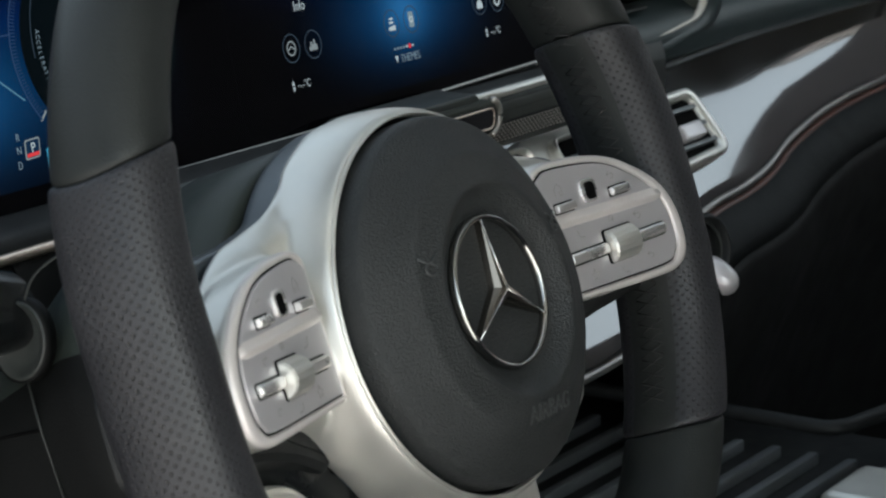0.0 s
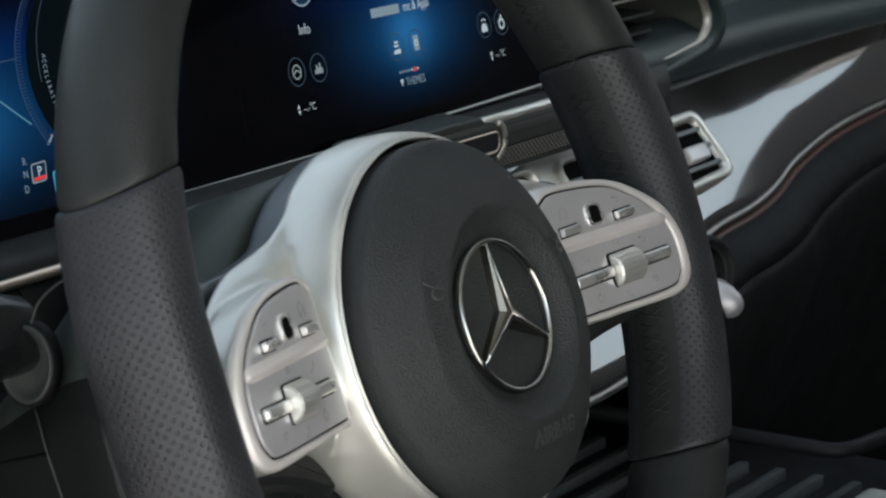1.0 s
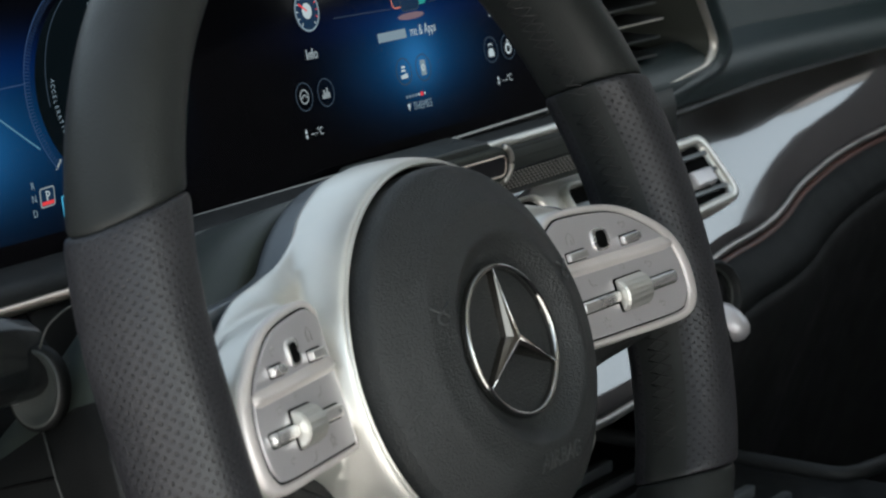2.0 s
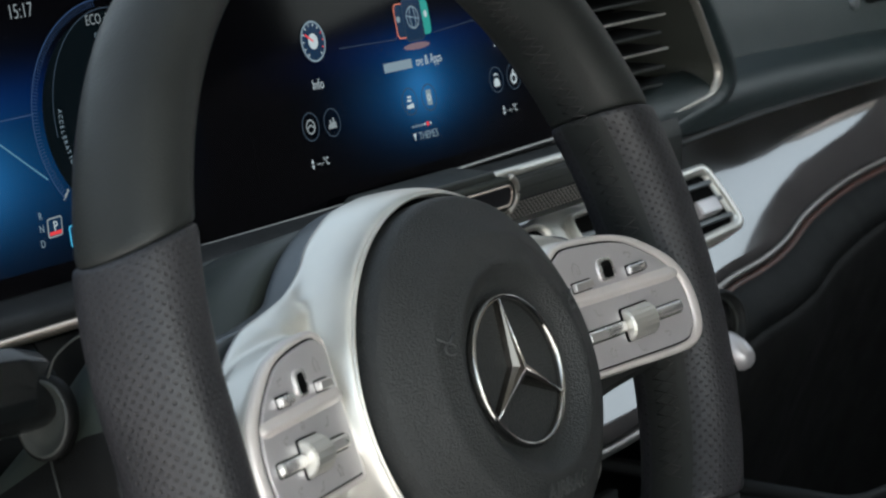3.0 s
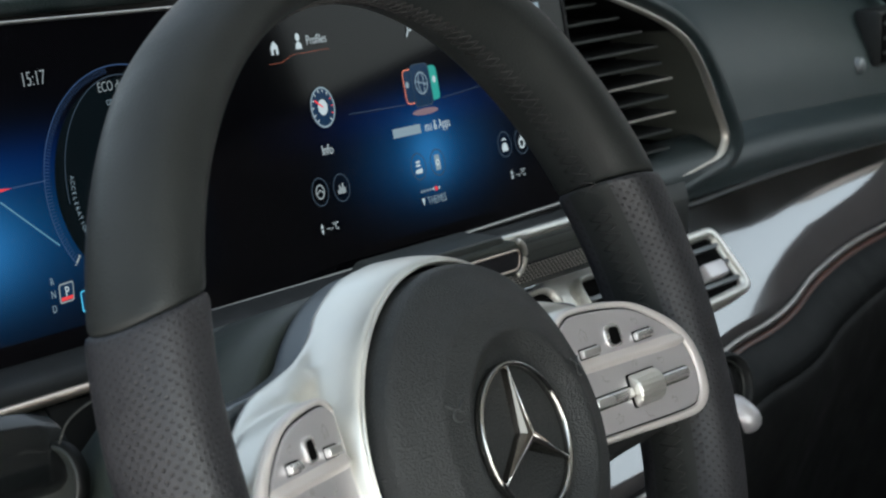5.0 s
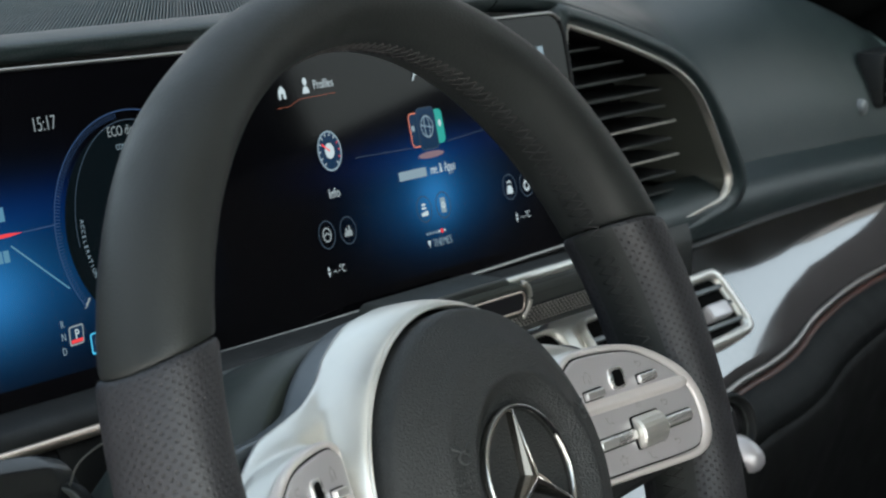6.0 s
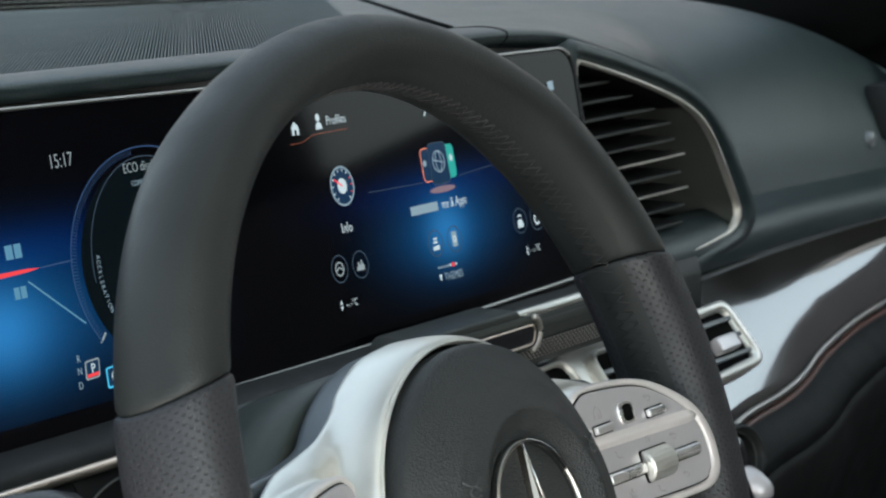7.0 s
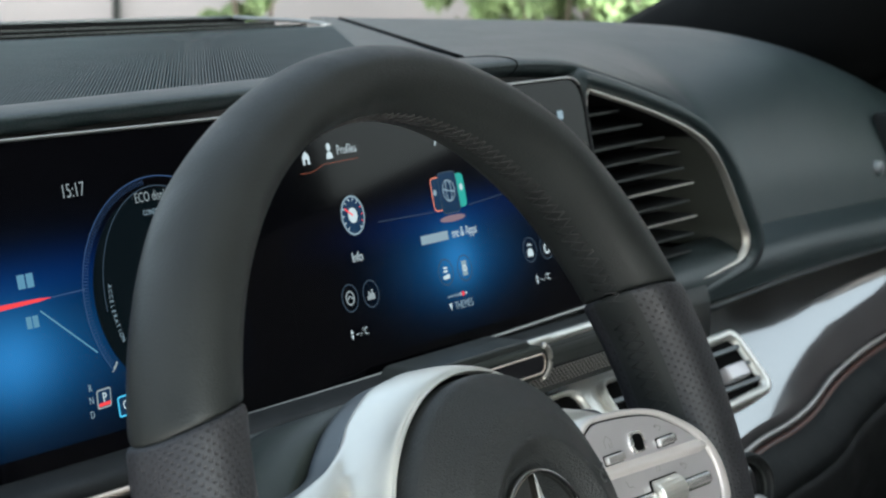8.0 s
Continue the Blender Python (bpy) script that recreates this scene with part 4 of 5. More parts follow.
def ramped(table, x):
    """Straight lines between the table's points, eased at the bends."""
    total = 0.0
    for dx in (-0.012, -0.006, 0.0, 0.006, 0.012):
        q = min(max(x + dx, table[0][0]), table[-1][0])
        for (xa, za), (xb, zb) in zip(table, table[1:]):
            if xa <= q <= xb:
                total += za + (zb - za) * (q - xa) / (xb - xa)
                break
    return total / 5


def brow_at(x, i):
    return along(x, (brow[i][0] + 0.11 * max(0.0, x - 0.475), brow[i][1] + 0.0005 - 0.0125 * max(0.0, x) - ramped(brow_fall, x)))


sheet("brow", brow_at, steps(-0.50, 0.40, 30) + steps(0.41, 0.632, 24), range(len(brow)), DASH, dash, "padded dark leather brow")
part("brow_joint", tube([brow_at(0.418, i) + Vector((0, -0.0002, 0.0002)) for i in range(8, 40)], 0.0004, 6), SLOT, dash, "dark joint in the brow")


def top_height(x, y):
    """The dashboard's top: nearly level, falling to the windscreen and to the passenger's side."""
    return 0.1480 - 0.0125 * max(0.0, x) - 0.024 * (y - 0.286) - 0.75 * max(0.0, x - 0.85) ** 2


def far_edge(x):
    """Where the ribs end before the windscreen."""
    return 0.674 - 0.37 * max(-0.1, x - 0.473)


def rib_edge(y):
    """Right-hand edge of the ribbed field, along the last rib."""
    return 0.344 + (y - 0.290) * 1.272


sheet("ribbed_bed", lambda x, y: Vector((min(x, rib_edge(y)), min(y, far_edge(min(x, rib_edge(y)))), top_height(x, y) - 0.0060)), steps(-0.52, 0.76, 60), steps(0.284, 0.72, 30), RIB, dash, "dark rubber bed of the ribs", up=True)
# the ribs run slantwise over the field
RIB_ACROSS, RIB_PITCH = Vector((0.618, -0.786)), 0.00161
rib_mesh = bmesh.new()
for i in range(-604, 218):
    c = i * RIB_PITCH
    run = []
    for y in steps(0.2815, 0.72, 220):
        x = 0.618 * c + 0.786 * (y + 0.786 * c) / 0.618
        if -0.50 < x < rib_edge(y) and y < far_edge(x):
            run.append((x, y))
    if len(run) < 3:
        continue
    run = [run[0], run[len(run) // 3], run[2 * len(run) // 3], run[-1]]
    rows = []
    for x, y in run:
        z = top_height(x, y) + 0.0004
        rows.append([rib_mesh.verts.new((x + RIB_ACROSS.x * d, y + RIB_ACROSS.y * d, z - 0.0063 * q)) for d, q in ((-0.00040, 1), (-0.00033, 0), (0.00033, 0), (0.00040, 1))])
    for a, b in zip(rows, rows[1:]):
        for j in range(3):
            rib_mesh.faces.new((a[j], a[j + 1], b[j + 1], b[j]))
    rib_mesh.faces.new(rows[0])
    rib_mesh.faces.new(rows[-1])
ribs = part("ribbing", rib_mesh, RIB, dash, "fine parallel ribs of dark rubber")
tagged(ribs, kind="stuff")

# defroster slot along the windscreen's foot
def slot_at(x, v, lift):
    """v from 0 at the ribs to 1 at the slot's far side; the slot narrows to its end."""
    wide = 0.118 - 0.17 * max(-0.2, x - 0.566)
    return Vector((x, far_edge(x) + wide * v, top_height(x, far_edge(x)) + lift + 0.02 * wide * v))


# bed, bar fronts and far wall carry the slot's shade as near-black colour
sheet("defroster_slot", lambda x, v: slot_at(x, v, -0.022), steps(-0.30, 0.730, 40), steps(0, 1, 3), SLOT, dash, "defroster slot bed painted near-black for its shade", 0.001, True)
for v0 in (0.31, 0.62):
    bar = ((-0.030, -0.020), (-0.022, -0.0016), (-0.012, -0.0008), (0.012, -0.0008), (0.022, -0.0016), (0.030, -0.020))
    sheet("defroster_bar", lambda x, i, v0=v0, bar=bar: slot_at(x, v0 + bar[i][0], bar[i][1]), steps(-0.30, 0.722, 40), range(6), SLOT, dash, "defroster bar painted near-black for the shade on its front", 0.001)
    part("defroster_bar_edge", tube([slot_at(x, v0 - 0.014, -0.0009) for x in steps(-0.30, 0.722, 24)], 0.0005, 6), DARK_GREY, dash, "thin grey edge of a defroster bar")
sheet("defroster_wall", lambda x, v: slot_at(x, 1.0 + 0.02 * v, -0.022 + 0.022 * v), steps(-0.30, 0.730, 40), steps(0, 1, 4), SLOT, dash, "far wall of the defroster slot, painted near-black for its shade", 0.001)
sheet("defroster_ledge", lambda x, v: slot_at(x, 1.02, 0.0005) + Vector((0, 0.034 * v, 0.0010 - 0.006 * v * v)), steps(-0.30, 0.728, 40), steps(0, 1, 6), DASH, dash, "dark grey ledge beyond the slot", 0.004, True)
part("defroster_cap", tube([slot_at(0.706, -0.02, -0.0005), slot_at(0.718, 0.03, 0.0), slot_at(0.728, 0.25, 0.0), slot_at(0.732, 0.50, 0.0), slot_at(0.729, 0.78, 0.0), slot_at(0.722, 1.0, 0.0)], 0.0016, 8), EDGE, dash, "bright rounded end of the defroster slot")
part("windscreen_foot", box(-0.60, 1.12, 0.70, 0.86, 0.04, 0.095, 0.008), BLACK_PLASTIC, dash, "black foot of the windscreen")


# passenger pad: level beside the ribs, over the edge and down the face
pad_run = spline([(0.735, 0.0, 0), (0.60, 0.0, 0), (0.46, 0.0005, 0), (0.385, 0.0060, 0), (0.335, 0.022, 0), (0.300, 0.052, 0), (0.280, 0.088, 0), (0.270, 0.124, 0), (0.268, 0.1310, 0)], 41)
hull_top = [(0.40, 0.1400), (0.48, 0.1378), (0.525, 0.1290), (0.573, 0.1190), (0.628, 0.1010), (0.664, 0.0810), (0.690, 0.0580), (0.724, 0.0200), (0.740, 0.0085), (1.2, 0.0085)]


def pad_at(t, i):
    y, drop = pad_run[i].x, pad_run[i].y
    left = min(0.9, max(rib_edge(y) + 0.002, 0.30))
    x = left + (1.16 - left) * t
    for (xa, za), (xb, zb) in zip(hull_top, hull_top[1:]):
        if xa <= x <= xb:
            low = za + (zb - za) * (x - xa) / (xb - xa)
    low = low if x > 0.40 else 0.14
    top = top_height(x, 0.40)
    share = max(0.0, min(1.0, (top - low) / (top - 0.0085)))
    side = max(0.0, x - 0.80)
    return Vector((x, y - 0.15 * side * side, top_height(x, y) - 0.0020 - share * drop))


sheet("passenger_pad", pad_at, steps(0, 1, 70), range(41), DASH, dash, "smooth dark grey leather pad", up=True)
part("pad_joint", tube([(0.447 + 0.393 * k, 0.303 + 0.360 * k, top_height(0.447 + 0.393 * k, 0.303 + 0.360 * k) - 0.0014) for k in steps(0, 1, 14)], 0.0013, 6), SLOT, dash, "dark joint between ribbed and smooth pad")
face_low = spline([(0.272, 0.0065, 0), (0.262, 0.0020, 0), (0.254, -0.003, 0), (0.250, -0.012, 0), (0.252, -0.024, 0)], 14)
sheet("pad_underside", lambda x, i: Vector((x, face_low[i].x - 0.15 * max(0.0, x - 0.80) ** 2, face_low[i].y - 0.03 * max(0.0, x - 0.80))), steps(0.55, 1.13, 20), range(14), DASH, dash, "leather rolling under below the pad seam")
part("pad_seam_line", tube([pad_at(t, 40) + Vector((0, -0.0006, -0.0012)) for t in steps(0.515, 0.99, 30)], 0.0009, 6), SLOT, dash, "thin dark seam along the lower edge of the pad")
# side outlet seen at the far end of the passenger pad
outlet = thing("side_air_outlet", CAR @ at(1.003, 0.268, 0.038), "dark side air outlet at the dashboard's far end", "air vent")
part("outlet_frame", box(-0.022, 0.03, -0.002, 0.02, -0.014, 0.026, 0.004), BLACK_PLASTIC, outlet, "black frame")
part("outlet_slot", box(-0.0195, 0.028, -0.0030, 0.0, -0.0115, 0.0235, 0.001), SLOT, outlet)
for i in range(3):
    part("slat", box(-0.019, 0.027, -0.0045, -0.0020, -0.0050 + i * 0.0105, -0.0034 + i * 0.0105, 0.0005), DARK_GREY, outlet, "grey slat")
knob = thing("sensor_cap", CAR @ at(0.958, 0.270, 0.0268), "small round grey sensor cap on the leather pad", "sensor cap")
part("cap", lathe([(0.0058, -0.012), (0.0058, 0.0), (0.0050, 0.0012), (0.0, 0.0016)], 24, pose(0, 0, 0, 90)), SLAT_METAL, knob)

# ---------------------------------------------------------------- large air outlet beside the display
vent_shape = rounded([(0.4900, 0.1232), (0.5560, 0.1075), (0.6240, 0.0875), (0.6600, 0.0680), (0.7060, 0.0080), (0.6950, -0.0035), (0.6091, -0.0121), (0.4900, -0.0260)], [0.004, 0.03, 0.03, 0.03, 0.012, 0.010, 0.008, 0.004], 6)
hull_shape = rounded([(0.4800, 0.1372), (0.5251, 0.1275), (0.6280, 0.1000), (0.6640, 0.0800), (0.6920, 0.0560), (0.7325, 0.0060), (0.7205, -0.0115), (0.6245, -0.0290), (0.4800, -0.0450)], [0.004, 0.03, 0.03, 0.03, 0.03, 0.018, 0.016, 0.01, 0.004], 6)
VY = 0.248
flip = Matrix(((1, 0, 0, 0), (0, 0, -1, 0), (0, 1, 0, 0), (0, 0, 0, 1)))  # outline x, y to car x, z; its depth to the driver


def ring_plate(outer, hole, y_out, y_in, n):
    """A frame between two outlines of as many points."""
    bm = bmesh.new()
    rows = [[bm.verts.new((x, y_in + 0.012, z)) for x, z in outer], [bm.verts.new((x, y_out, z)) for x, z in outer], [bm.verts.new((x, y_out, z)) for x, z in hole], [bm.verts.new((x, y_in, z)) for x, z in hole]]
    k = len(outer)
    for a, b in zip(rows, rows[1:]):
        for j in range(k):
            bm.faces.new((a[j], a[(j + 1) % k], b[(j + 1) % k], b[j]))
    return smooth(bm, 40)


def scaled(outline, d):
    """The outline drawn inwards by about d."""
    cx = sum(p[0] for p in outline) / len(outline)
    cy = sum(p[1] for p in outline) / len(outline)
    out = []
    for x, y in outline:
        v = Vector((x - cx, y - cy))
        v = v * (1 - d / max(v.length, 1e-6))
        out.append((cx + v.x, cy + v.y))
    return out


def inset(outline, d):
    """The outline drawn inwards by d along its normals."""
    k, out = len(outline), []
    for j, (x, y) in enumerate(outline):
        a, b = Vector(outline[j - 2]), Vector(outline[(j + 2) % k])
        v = (b - a).normalized()
        side = Vector((-v.y, v.x))
        if side.dot(Vector((0.58, 0.045)) - Vector((x, y))) < 0:
            side = -side
        out.append((x + side.x * d, y + side.y * d))
    return out


vent = thing("centre_air_outlet", CAR, "large angular air outlet with thin silver frame and black slats", "air vent")
hull_r, vent_r = resample(hull_shape, 96), resample(vent_shape, 96)
# the padded hull joins the two outlines point by point
hull = bmesh.new()
rows = []
for t, lift in ((0.0, 0.055), (0.0, 0.010), (0.12, 0.002), (0.35, -0.003), (0.70, -0.003), (0.92, 0.001), (1.0, 0.006)):
    rows.append([hull.verts.new((a[0] + (b[0] - a[0]) * t, VY + lift, a[1] + (b[1] - a[1]) * t)) for a, b in zip(hull_r, vent_r)])
for a, b in zip(rows, rows[1:]):
    for j in range(96):
        hull.faces.new((a[j], a[(j + 1) % 96], b[(j + 1) % 96], b[j]))
part("hull", smooth(hull, 50), DASH, vent, "dark leather hull")
part("frame", ring_plate(vent_r, inset(vent_r, 0.0018), VY - 0.001, VY + 0.0045, 96), TRIM, vent, "thin brushed silver frame")
inner_r = inset(vent_r, 0.0018)
funnel = bmesh.new()
rows = []
cxv, czv = 0.560, 0.046
for t, d in ((0.0, 0.004), (0.06, 0.030), (0.10, 0.060)):
    rows.append([funnel.verts.new((x + (cxv - x) * t, VY + d, z + (czv - z) * t)) for x, z in inner_r])
for a, b in zip(rows, rows[1:]):
    for j in range(96):
        funnel.faces.new((a[j], a[(j + 1) % 96], b[(j + 1) % 96], b[j]))
funnel.faces.new(rows[-1])
# interior shade is painted: near-black floor and back, only the brighter side wall olive
hood = part("funnel", smooth(funnel, 50), SLOT, vent, "funnel painted near-black for its shade, side wall left olive grey")
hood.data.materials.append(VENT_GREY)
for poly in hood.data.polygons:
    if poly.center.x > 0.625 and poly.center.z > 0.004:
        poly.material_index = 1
part("throat", slab(rounded([(0.492, -0.018), (0.624, -0.008), (0.645, 0.036), (0.620, 0.076), (0.556, 0.100), (0.492, 0.114)], 0.008), -VY - 0.050, -VY - 0.040, 0, flip), SLOT, vent, "near-black sheet for the shade deep in the outlet")
for i, x1 in enumerate((0.547, 0.575, 0.603, 0.624, 0.629, 0.643, 0.638, 0.648, 0.644, 0.641, 0.628, 0.612)):
    z = 0.1045 - 0.0106 * i
    part("slat", box(0.492, x1, VY + 0.010, VY + 0.036, z - 0.0012, z + 0.0010, 0.0007, None, 2), BLACK_PLASTIC, vent, "black slat")
    # highlight lines as lighter strips, the two strongest in bright metal
    part("slat_highlight", box(0.494, x1 - 0.002, VY + 0.0078, VY + 0.0098, z - 0.0002, z + 0.0010, 0.0004), TRIM if i in (5, 7) else DARK_GREY, vent, "slat edge with its strong highlight painted bright" if i in (5, 7) else "slat edge with its faint highlight painted grey")
part("slat_bar", box(0.534, 0.540, VY + 0.028, VY + 0.036, -0.008, 0.100, 0.001), BLACK_PLASTIC, vent)

# ---------------------------------------------------------------- under the display: strips and the vent band
under = spline([(0.2215, 0.0010, 0), (0.2120, -0.0010, 0), (0.2060, -0.0035, 0), (0.2050, -0.0090, 0)], 12)
sheet("lower_lip", lambda x, i: Vector((x, under[i].x, under[i].y)), steps(-0.50, 0.5, 20), range(12), BLACK_PLASTIC, dash, "dark lip under the display", 0.003)
part("light_strip", tube([(x, 0.2008, -0.0078 + 0.006 * max(0, min(1, (x - 0.05) / 0.25))) for x in steps(-0.50, 0.30, 14)], 0.0024, 10), COPPER, dash, "warm metallic strip")
part("silver_strip", tube([(x, 0.2000, 0.0023 + 0.0001 * k) for k, x in enumerate(steps(0.3465, 0.49, 6))], 0.0024, 10), SILVER, dash, "bright metallic strip")
band = [(0.2080, 0.0030), (0.2050, -0.0060), (0.2050, -0.0268)]
sheet("mid_band", lambda x, i: Vector((x, band[i][0], band[i][1])), steps(0.24, 0.56, 8), range(3), DARK_GREY, dash, "dark grey band", 0.003)
mesh_plate = thing("perforated_strip", CAR, "dark perforated metal strip under the display", "speaker grille")
part("plate", box(0.340, 0.545, 0.2010, 0.2030, -0.0238, -0.0138, 0.0005), BLACK_PLASTIC, mesh_plate, "dark metal mesh plate")
holes = []
for r in range(6):
    for c in range(56):
        x = 0.3420 + c * 0.0036 + (r % 2) * 0.0018
        holes.append(box(x, x + 0.0017, 0.2004, 0.2012, -0.0232 + r * 0.00152, -0.0223 + r * 0.00152))
tagged(part("perforation", joined(holes), TRIM, mesh_plate, "rows of small bright studs"), kind="stuff")
POD = CAR @ at(-0.0155, 0, 0.0060)
pod = thing("infrared_camera_pod", POD, "glossy black sensor pod with rounded metal rim", "sensor pod")
pod_shape = rounded([(0.250, -0.0195), (0.3660, -0.0195), (0.3660, -0.0020), (0.250, -0.0020)], 0.0087, 8)
part("pod_rim", slab(pod_shape, -0.196, -0.188, 0.003, flip), VENT_GREY, pod, "dark rim")
part("pod_cap", tube([(0.3590 + 0.0088 * math.cos(a), 0.1885, -0.01075 + 0.0088 * math.sin(a)) for a in steps(-1.45, 1.45, 14)], 0.0017, 8), TRIM, pod, "bright metal end cap")
part("pod_body", slab(rounded([(0.250, -0.0235), (0.3560, -0.0235), (0.3560, 0.002), (0.250, 0.002)], 0.008), -0.215, -0.192, 0.002, flip), DARK_GREY, pod)
part("pod_window", slab(rounded([(0.253, -0.0168), (0.3625, -0.0168), (0.3625, -0.0048), (0.253, -0.0048)], 0.006), -0.190, -0.1872, 0.0008, flip), GLOSS_BLACK, pod, "glossy black window")
part("pod_line", tube([(x, 0.1871, z) for x, z in rounded([(0.255, -0.0160), (0.3605, -0.0160), (0.3605, -0.0058), (0.255, -0.0058)], 0.005)], 0.0006, 6, True), COPPER, pod, "thin warm outline")

# gloss trim panel running from the centre out to the passenger's side, and down into the console
decor_low = [(p.x, p.y) for p in spline([(0.285, -0.144, 0), (0.35, -0.144, 0), (0.41, -0.1435, 0), (0.46, -0.1390, 0), (0.51, -0.122, 0), (0.555, -0.105, 0), (0.60, -0.0975, 0), (0.65, -0.0943, 0), (0.69, -0.0895, 0), (0.74, -0.0795, 0), (0.82, -0.071, 0), (0.95, -0.066, 0), (1.13, -0.062, 0)], 60)]


def decor_at(i, t):
    x, z = decor_low[i]
    top = -0.0280 if x < 0.56 else -0.0280 + 0.004 * min(1, (x - 0.56) / 0.2)
    zz = top + (z - top) * t
    lean = 0.250 - 0.80 * (top - zz) - 0.15 * max(0.0, x - 0.80) ** 2 - 0.002 * math.sin(math.pi * t)
    return Vector((x, lean, zz))


sheet("gloss_panel", decor_at, range(60), steps(0, 1, 14), DECOR, dash, "dark high-gloss trim panel")
part("panel_edge", tube([decor_at(i, 1.0) + Vector((0, -0.002, -0.001)) for i in range(60)], 0.0028, 8), EDGE, dash, "thin metallic edge of the trim panel")
part("panel_piping", tube([decor_at(i, 1.0) + Vector((0, -0.0050, -0.0062)) for i in range(18, 60)], 0.0028, 8), REDDISH, dash, "reddish brown piping under the trim panel")
low_ctrl = [(0.002, -0.006), (-0.010, -0.012), (-0.022, -0.030), (-0.020, -0.060), (0.0, -0.120), (0.03, -0.25), (0.04, -0.45)]
low_run = spline([(a, b, 0) for a, b in low_ctrl], 22)


def lower_at(i, j):
    p = decor_at(i, 1.0)
    return Vector((p.x, p.y + low_run[j].x, p.z + low_run[j].y))


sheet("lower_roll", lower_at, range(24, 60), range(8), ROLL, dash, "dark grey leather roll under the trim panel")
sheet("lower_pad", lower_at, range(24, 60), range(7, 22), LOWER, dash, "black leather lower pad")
seam = []
for i in range(16, 58):
    p = lower_at(i, 7)
    seam.append(tube([p + Vector((-0.004, -0.003, 0.000)), p + Vector((0.004, -0.003, 0.000))], 0.0005, 5))
tagged(part("pad_seam", joined(seam), DARK_GREY, dash, "grey seam stitching"), kind="stuff")


DECOR_TILT = math.degrees(math.atan(0.8))
PLANE = CAR @ at(0, 0.2595, 0) @ pose(0, 0, 0, 90 - DECOR_TILT)  # the trim panel's slope: local y runs up it, z towards the driver


def slope(x, z):
    """From the car's x and z on the trim panel to x and y of its slope."""
    return (x, z * 1.2806)


silver_panel = thing("nozzle_surround", PLANE, "satin silver surround of the middle nozzles", "trim panel")
part("plate", slab(rounded([slope(0.325, -0.0408), slope(0.4300, -0.0404), slope(0.4360, -0.0374), slope(0.4430, -0.0370), slope(0.56, -0.0374), slope(0.56, -0.092), slope(0.325, -0.092)], [0.006, 0.003, 0.003, 0.003, 0.006, 0.006, 0.006]), -0.004, 0.004, 0.003), SILVER, silver_panel, "satin silver plate")


def nozzle(x0, x1, z0, z1, skew, rim):
    ob = thing("rectangular_air_nozzle", PLANE, "rectangular air nozzle with rounded silver frame and dark slats", "air vent", "nozzles below the display")
    outer = rounded([slope(x0 - skew, z0), slope(x1 + skew * 0.3, z0 + 0.002), slope(x1, z1), slope(x0, z1 - 0.001)], [0.012, 0.012, 0.011, 0.010], 7)
    hole = scaled(outer, rim)
    bm = bmesh.new()
    rows = [[bm.verts.new((x, y, d)) for x, y in o] for o, d in ((outer, -0.006), (outer, 0.0060), (scaled(outer, rim * 0.13), 0.0082), (scaled(outer, rim * 0.43), 0.0090), (scaled(outer, rim * 0.82), 0.0080), (hole, 0.0055), (hole, -0.022))]
    k = len(outer)
    for a, b in zip(rows, rows[1:]):
        for j in range(k):
            bm.faces.new((a[j], a[(j + 1) % k], b[(j + 1) % k], b[j]))
    part("frame", smooth(bm, 40), SILVER, ob, "rounded satin silver frame")
    # flat near-black sheet stands in for the shade inside the nozzle
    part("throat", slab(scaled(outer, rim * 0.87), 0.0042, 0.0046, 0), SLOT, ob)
    h = (z1 - z0) * 1.28
    for i in range(3):
        y = z0 * 1.2806 + h * (0.27 + 0.235 * i)
        part("slat", box(x0 + 0.006, x1 - 0.006, y - 0.0014, y + 0.0014, 0.0040, 0.0072, 0.0007), SLAT_METAL, ob, "grey metal slat")
    xm, ym = (x0 + x1) / 2 - 0.002, (z0 + z1) / 2 * 1.2806 - 0.001
    part("tab", box(xm - 0.012, xm + 0.013, ym - 0.0075, ym + 0.0025, 0.0040, 0.0125, 0.0022, None, 3), PAD_SILVER, ob, "satin silver tab")
    return ob


for x0, x1, z0, z1, skew, rim in ((0.332, 0.4365, -0.088, -0.0412, 0.0, 0.0050), (0.4560, 0.547, -0.088, -0.0412, 0.0, 0.0050), (0.566, 0.632, -0.0768, -0.0386, 0.008, 0.0092)):
    nozzle(x0, x1, z0, z1, skew, rim)

# driver's side below the strip: knee panels with joints
knee = spline([(0.2060, -0.0110, 0), (0.200, -0.020, 0), (0.190, -0.060, 0), (0.180, -0.12, 0), (0.19, -0.25, 0), (0.22, -0.45, 0)], 24)
for x0, x1 in ((-0.50, -0.0035), (-0.0015, 0.285)):
    for j0, j1 in ((0, 9), (9, 24)):
        sheet("knee_panel", lambda x, j: Vector((x, knee[j].x, knee[j].y - (0.0012 if j == j0 and j0 else 0))), steps(x0, x1, 8), range(j0, min(j1 + 1, 24)), KNEE, dash, "black grained knee panel", 0.003)

# stalks
stalk = thing("turn_signal_stalk", CAR @ at(-0.074, 0.130, -0.013), "black plastic stalk with faceted block and oval end", "control stalk")
sideways = at(-0.0115, -0.0045, 0.0015) @ pose(0, 0, 0, 0, -84, 0)  # the boss faces the driver's door
